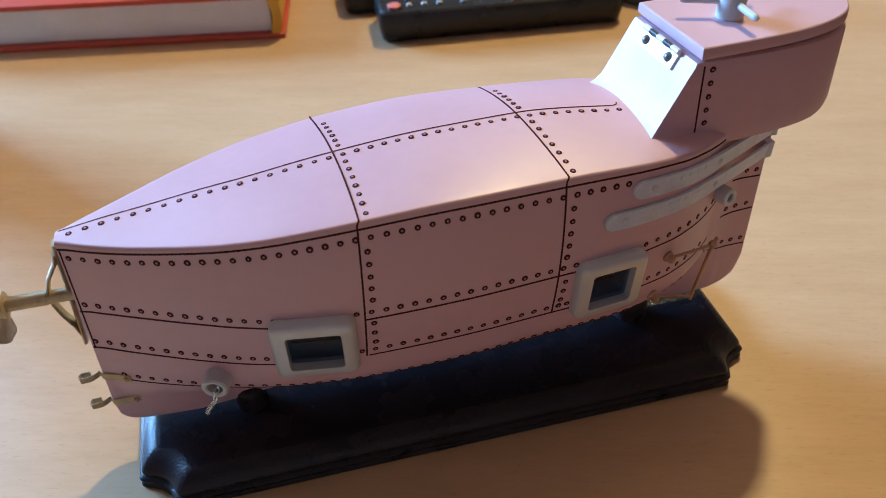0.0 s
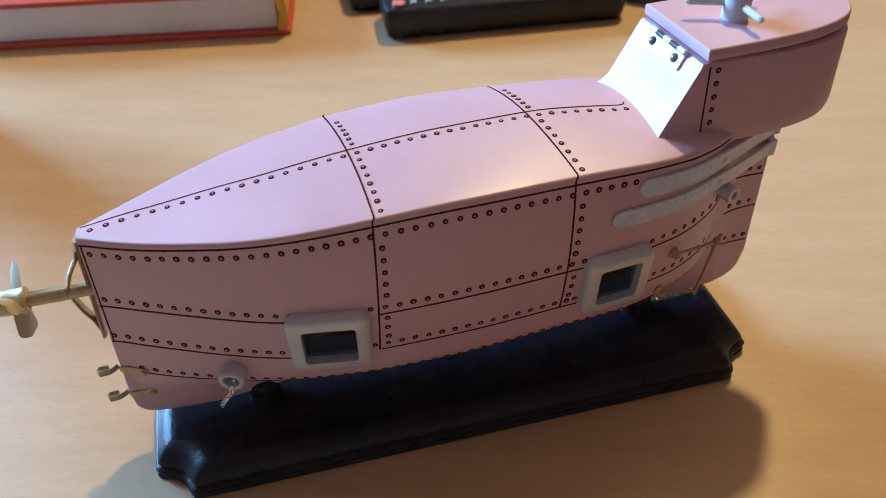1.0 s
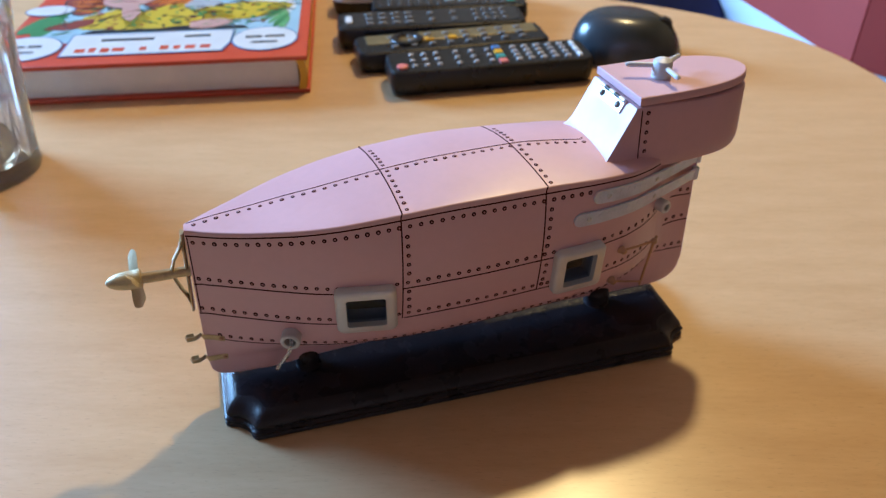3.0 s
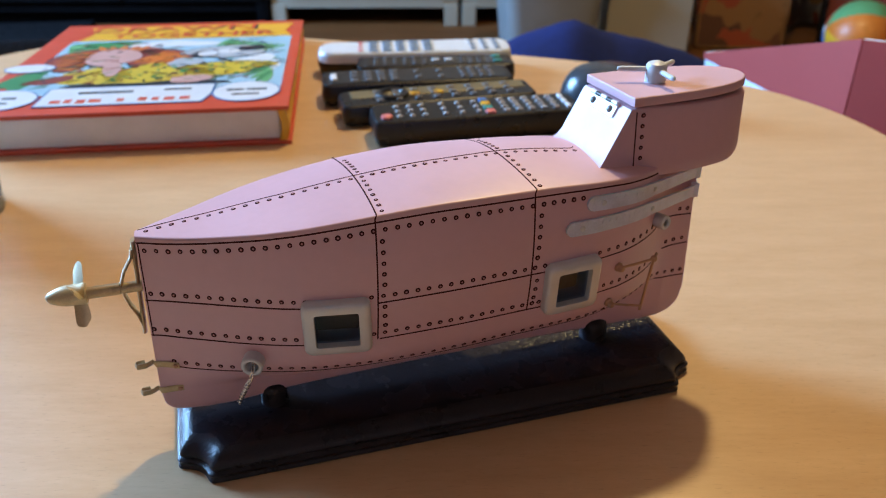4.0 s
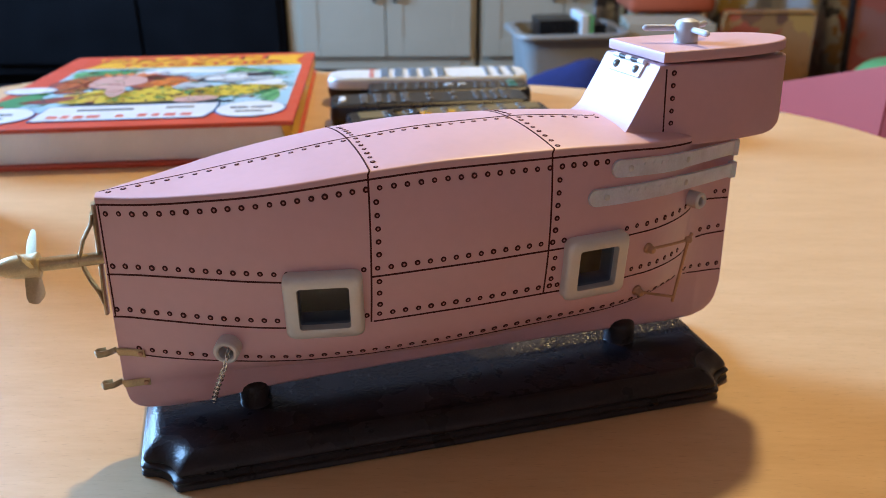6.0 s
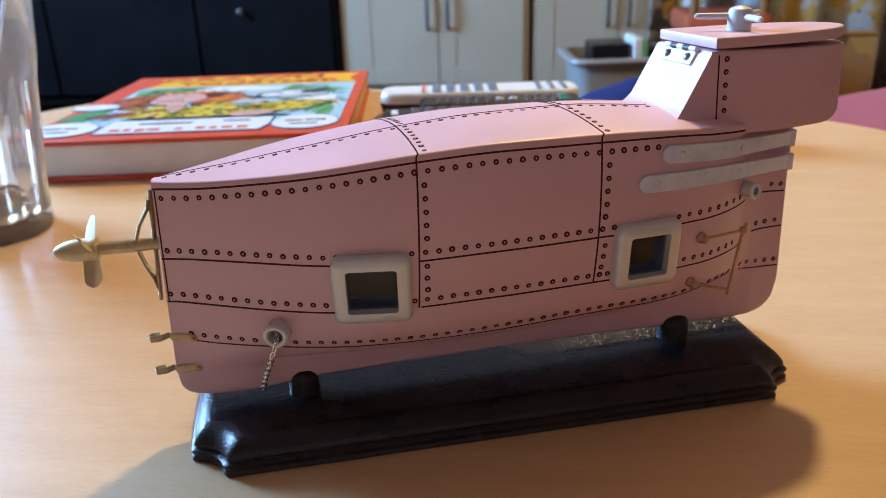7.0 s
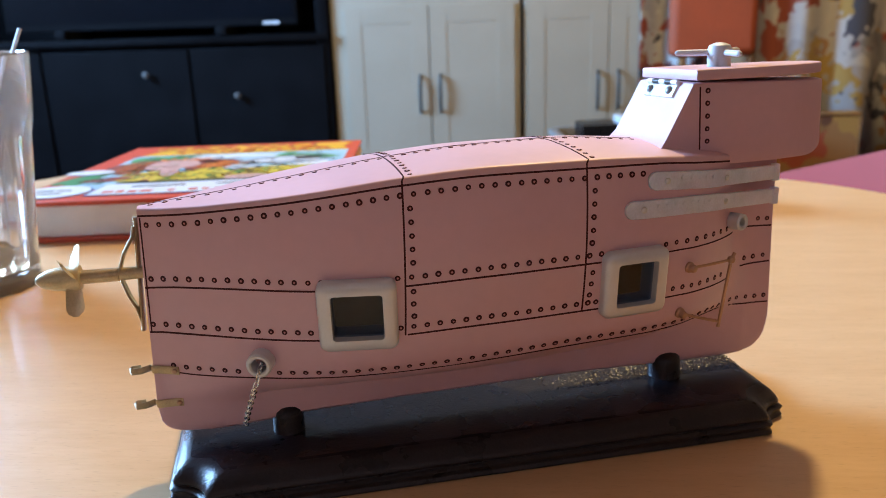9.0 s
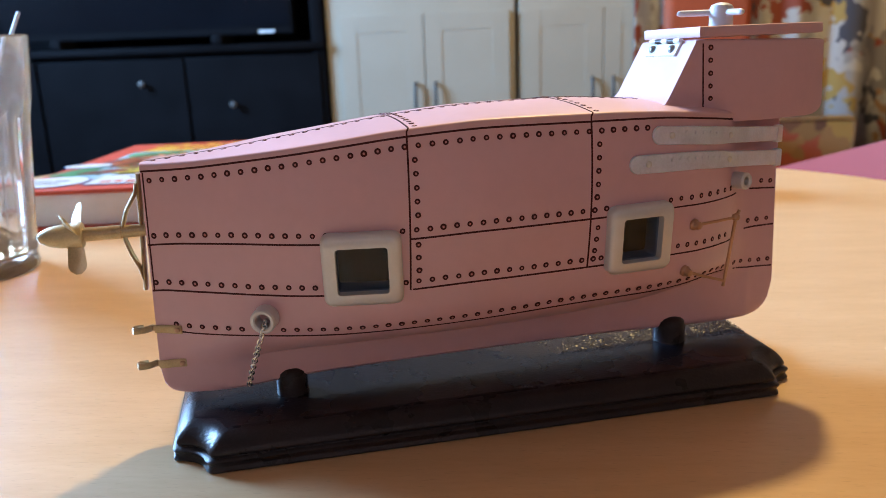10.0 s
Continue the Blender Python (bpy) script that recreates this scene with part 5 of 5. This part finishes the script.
for x0, x1, kx, kz in ((-0.79, -0.27, -0.34, 0.47), (-0.26, 0.29, 0.133, 0.463), (0.30, 0.79, 0.466, 0.382)):
    bm = bmesh.new()
    box(bm, (x0, 0.0, 0.09), (x1, 0.02, 0.55), 0.003)
    door = part("door", bm, BLACKWOOD, side)
    bm = bmesh.new()
    lathe(bm, [(0.006, 0), (0.006, 0.012), (0.013, 0.018), (0.011, 0.026), (0.001, 0.029)], 18, Matrix.Translation((kx, 0.0, kz)) @ Matrix.Rotation(radians(90), 4, "X"))
    part("knob", bm, DULL, door, "pale metal knob")
bm = bmesh.new()
box(bm, (-0.76, 0.06, 0.0), (0.76, 0.42, 0.052), 0.002)
part("plinth", bm, BLACKWOOD, side)

tv = empty("television", Matrix.Translation((-1.30, 3.0, FLOOR + 0.592)), "large black flat television on the sideboard", "television")
bm = bmesh.new()
box(bm, (-0.56, 0, 0.03), (0.56, 0.05, 0.70), 0.006)
part("casing", bm, BLACKWOOD, tv)
bm = bmesh.new()
box(bm, (-0.545, -0.002, 0.06), (0.545, 0.003, 0.685), 0.001)
part("screen", bm, SCREEN, tv)
for x in (-0.3, 0.3):
    bm = bmesh.new()
    box(bm, (x - 0.02, -0.10, 0), (x + 0.02, 0.14, 0.035), 0.006)
    part("foot", bm, BLACKWOOD, tv)
bm = bmesh.new()
box(bm, (0.43, -0.005, 0.036), (0.49, -0.001, 0.046), 0.001)
part("badge", bm, SILVERY, tv)

pile = empty("set_top_box", Matrix.Translation((-1.36, 2.62, FLOOR)) @ Matrix.Rotation(radians(8), 4, "Z"), "black flat electronic box on the floor before the sideboard", "set-top box")
bm = bmesh.new()
box(bm, (-0.2, -0.12, 0.008), (0.2, 0.12, 0.06), 0.006)
part("casing", bm, PLASTIC, pile)

# tall black side panel that closes the unit beside the cabinets
panel = empty("tall_black_panel", Matrix.Translation((-0.635, 2.903, FLOOR)), "tall black wall unit side panel", "wall unit")
bm = bmesh.new()
box(bm, (-0.02, 0, 0), (0.025, 0.44, 1.7), 0.003)
part("board", bm, BLACKWOOD, panel)
bm = bmesh.new()
box(bm, (-1.6, 0.36, 0), (-0.021, 0.40, 1.7), 0.003)
part("back_board", bm, BLACKWOOD, panel)

# storage tub with odds and ends
tub = empty("storage_tub", Matrix.Translation((0.325, 2.45, FLOOR)) @ Matrix.Rotation(radians(6), 4, "Z"), "grey plastic storage tub filled with odds and ends", "storage tub")
bm = bmesh.new()
rings = [[(x, y, z) for x, y in squared(a, b, 0.04, 4)] for a, b, z in ((0.12, 0.10, 0.0), (0.125, 0.105, 0.004), (0.148, 0.125, 0.27), (0.162, 0.138, 0.272), (0.162, 0.138, 0.286), (0.144, 0.12, 0.286), (0.14, 0.118, 0.26), (0.118, 0.098, 0.01))]
loft(bm, rings)
part("tub_shell", bm, TUB, tub)
bm = bmesh.new()
loop = [(x, y, 0.279) for x, y in squared(0.162, 0.138, 0.045, 6)]
tube(bm, loop + loop[:2], 0.008, 8)
part("rim", bm, TUB, tub, "rolled rim")
for x0, y0, x1, y1, z1, mat, nm in ((-0.09, -0.05, 0.02, 0.07, 0.315, PLASTIC, "carton"), (0.03, -0.06, 0.055, 0.07, 0.33, TINT["white"], "folder"), (0.058, -0.06, 0.07, 0.07, 0.325, TINT["leaf"], "folder"), (0.075, -0.05, 0.11, 0.06, 0.30, PLASTIC, "carton")):
    bm = bmesh.new()
    box(bm, (x0, y0, 0.011), (x1, y1, z1), 0.003)
    ob = part(nm, bm, mat, smooth=False, place=Matrix.Translation((0.325, 2.45, FLOOR)) @ Matrix.Rotation(radians(6), 4, "Z"))
    tagged(ob, "small " + {"carton": "black carton", "folder": "upright document folder"}[nm] + " standing in the storage tub", nm, "things in the tub")

# printed curtain, orange chair, gold weave, ball and frame at the far right
drape = empty("printed_curtain", Matrix.Translation((1.42, 2.83, FLOOR)), "cream curtain printed with bold red, yellow and grey patches", "curtain")
bm = bmesh.new()
cols = []
for i in range(140):
    x = -0.95 + 1.9 * i / 139
    y = 0.035 * math.sin(x * 34) + 0.02 * math.sin(x * 13 + 1)
    cols.append([bm.verts.new((x, y * (1 - 0.25 * k / 5), 0.03 + 1.9 * k / 5)) for k in range(6)])
for a, b in zip(cols, cols[1:]):
    for k in range(5):
        bm.faces.new((a[k], b[k], b[k + 1], a[k + 1]))
ob = part("cloth", bm, PRINT, drape)
ob.modifiers.new("thickness", "SOLIDIFY").thickness = 0.003

chair = empty("fabric_chair", Matrix.Translation((0.76, 2.62, FLOOR)), "orange-red upholstered chair standing before the curtain", "chair")
bm = bmesh.new()
box(bm, (-0.235, -0.03, 0.49), (0.03, 0.04, 0.98), 0.025, 3)
part("backrest", bm, RUST, chair)
bm = bmesh.new()
box(bm, (-0.22, -0.02, 0.30), (0.05, 0.36, 0.37), 0.02, 3)
part("seat", bm, RUST, chair)
for x in (-0.19, 0.02):
    for y in (0.0, 0.24):
        bm = bmesh.new()
        tube(bm, [(x, y, 0), (x, y * 0.95, 0.57 if y == 0 else 0.31)], 0.013, 12, up=(1, 0, 0))
        part("leg", bm, TAN, chair, "brown wooden leg")

board = empty("upholstered_board", Matrix.Translation((0.985, 2.62, FLOOR)) @ Matrix.Rotation(radians(-4), 4, "Z"), "padded board covered in ochre and red flower print", "padded board")
bm = bmesh.new()
box(bm, (-0.145, -0.02, 0.0), (0.145, 0.035, 0.31), 0.014, 3)
part("cover", bm, FLORAL, board)
bm = bmesh.new()
loop = [(x, -0.021, z + 0.155) for x, z in squared(0.138, 0.148, 0.014, 3)]
tube(bm, loop + loop[:2], 0.004, 8, up=(0, 1, 0))
part("piping", bm, TAN, board, "golden brown edge piping")

picture = empty("leaning_picture", Matrix.Translation((1.50, 2.60, FLOOR)) @ Euler((radians(-7), 0, radians(-6))).to_matrix().to_4x4(), "red and orange picture leaning by the curtain", "picture")
bm = bmesh.new()
box(bm, (-0.235, -0.004, 0.018), (0.235, 0.010, 0.452), 0.001)
part("canvas", bm, POSTER, picture, smooth=False)
for lo, hi in (((-0.25, -0.012, 0.0), (0.25, 0.014, 0.018)), ((-0.25, -0.012, 0.452), (0.25, 0.014, 0.47)), ((-0.25, -0.012, 0.018), (-0.235, 0.014, 0.452)), ((0.235, -0.012, 0.018), (0.25, 0.014, 0.452))):
    bm = bmesh.new()
    box(bm, lo, hi, 0.002)
    part("frame_strip", bm, PLASTIC, picture)

carton = empty("cardboard_box", Matrix.Translation((0.635, 2.50, FLOOR)) @ Matrix.Rotation(radians(-3), 4, "Z"), "plain cream cardboard box standing on the floor", "box")
bm = bmesh.new()
box(bm, (-0.125, -0.09, 0), (0.125, 0.09, 0.30), 0.003)
part("body", bm, CABINET, carton)
bm = bmesh.new()
box(bm, (-0.127, -0.094, 0.235), (0.127, -0.0905, 0.302), 0.001)
part("flap", bm, CABINET, carton, "folded-down flap")

ball = empty("beach_ball", Matrix.Translation((1.254, 2.36, FLOOR)), "glossy beach ball with orange, green, red and white panels", "ball")
for k, colour in enumerate(("orange", "leaf", "red", "white", "blue", "yellow")):
    bm = bmesh.new()
    rows = []
    for i in range(7):
        a = radians(60 * k + 10 * i)
        rows.append([bm.verts.new((0.105 * math.cos(a) * math.sin(t), 0.105 * math.sin(a) * math.sin(t), 0.105 * math.cos(t))) for t in steps(0.001, math.pi - 0.001, 17)])
    for a, b in zip(rows, rows[1:]):
        for j in range(16):
            bm.faces.new((a[j], a[j + 1], b[j + 1], b[j]))
    part("panel", bm, TINT[colour], ball, place=Matrix.Translation((0, 0, 0.105)) @ Euler((1.35, 0.2, -1.75)).to_matrix().to_4x4())
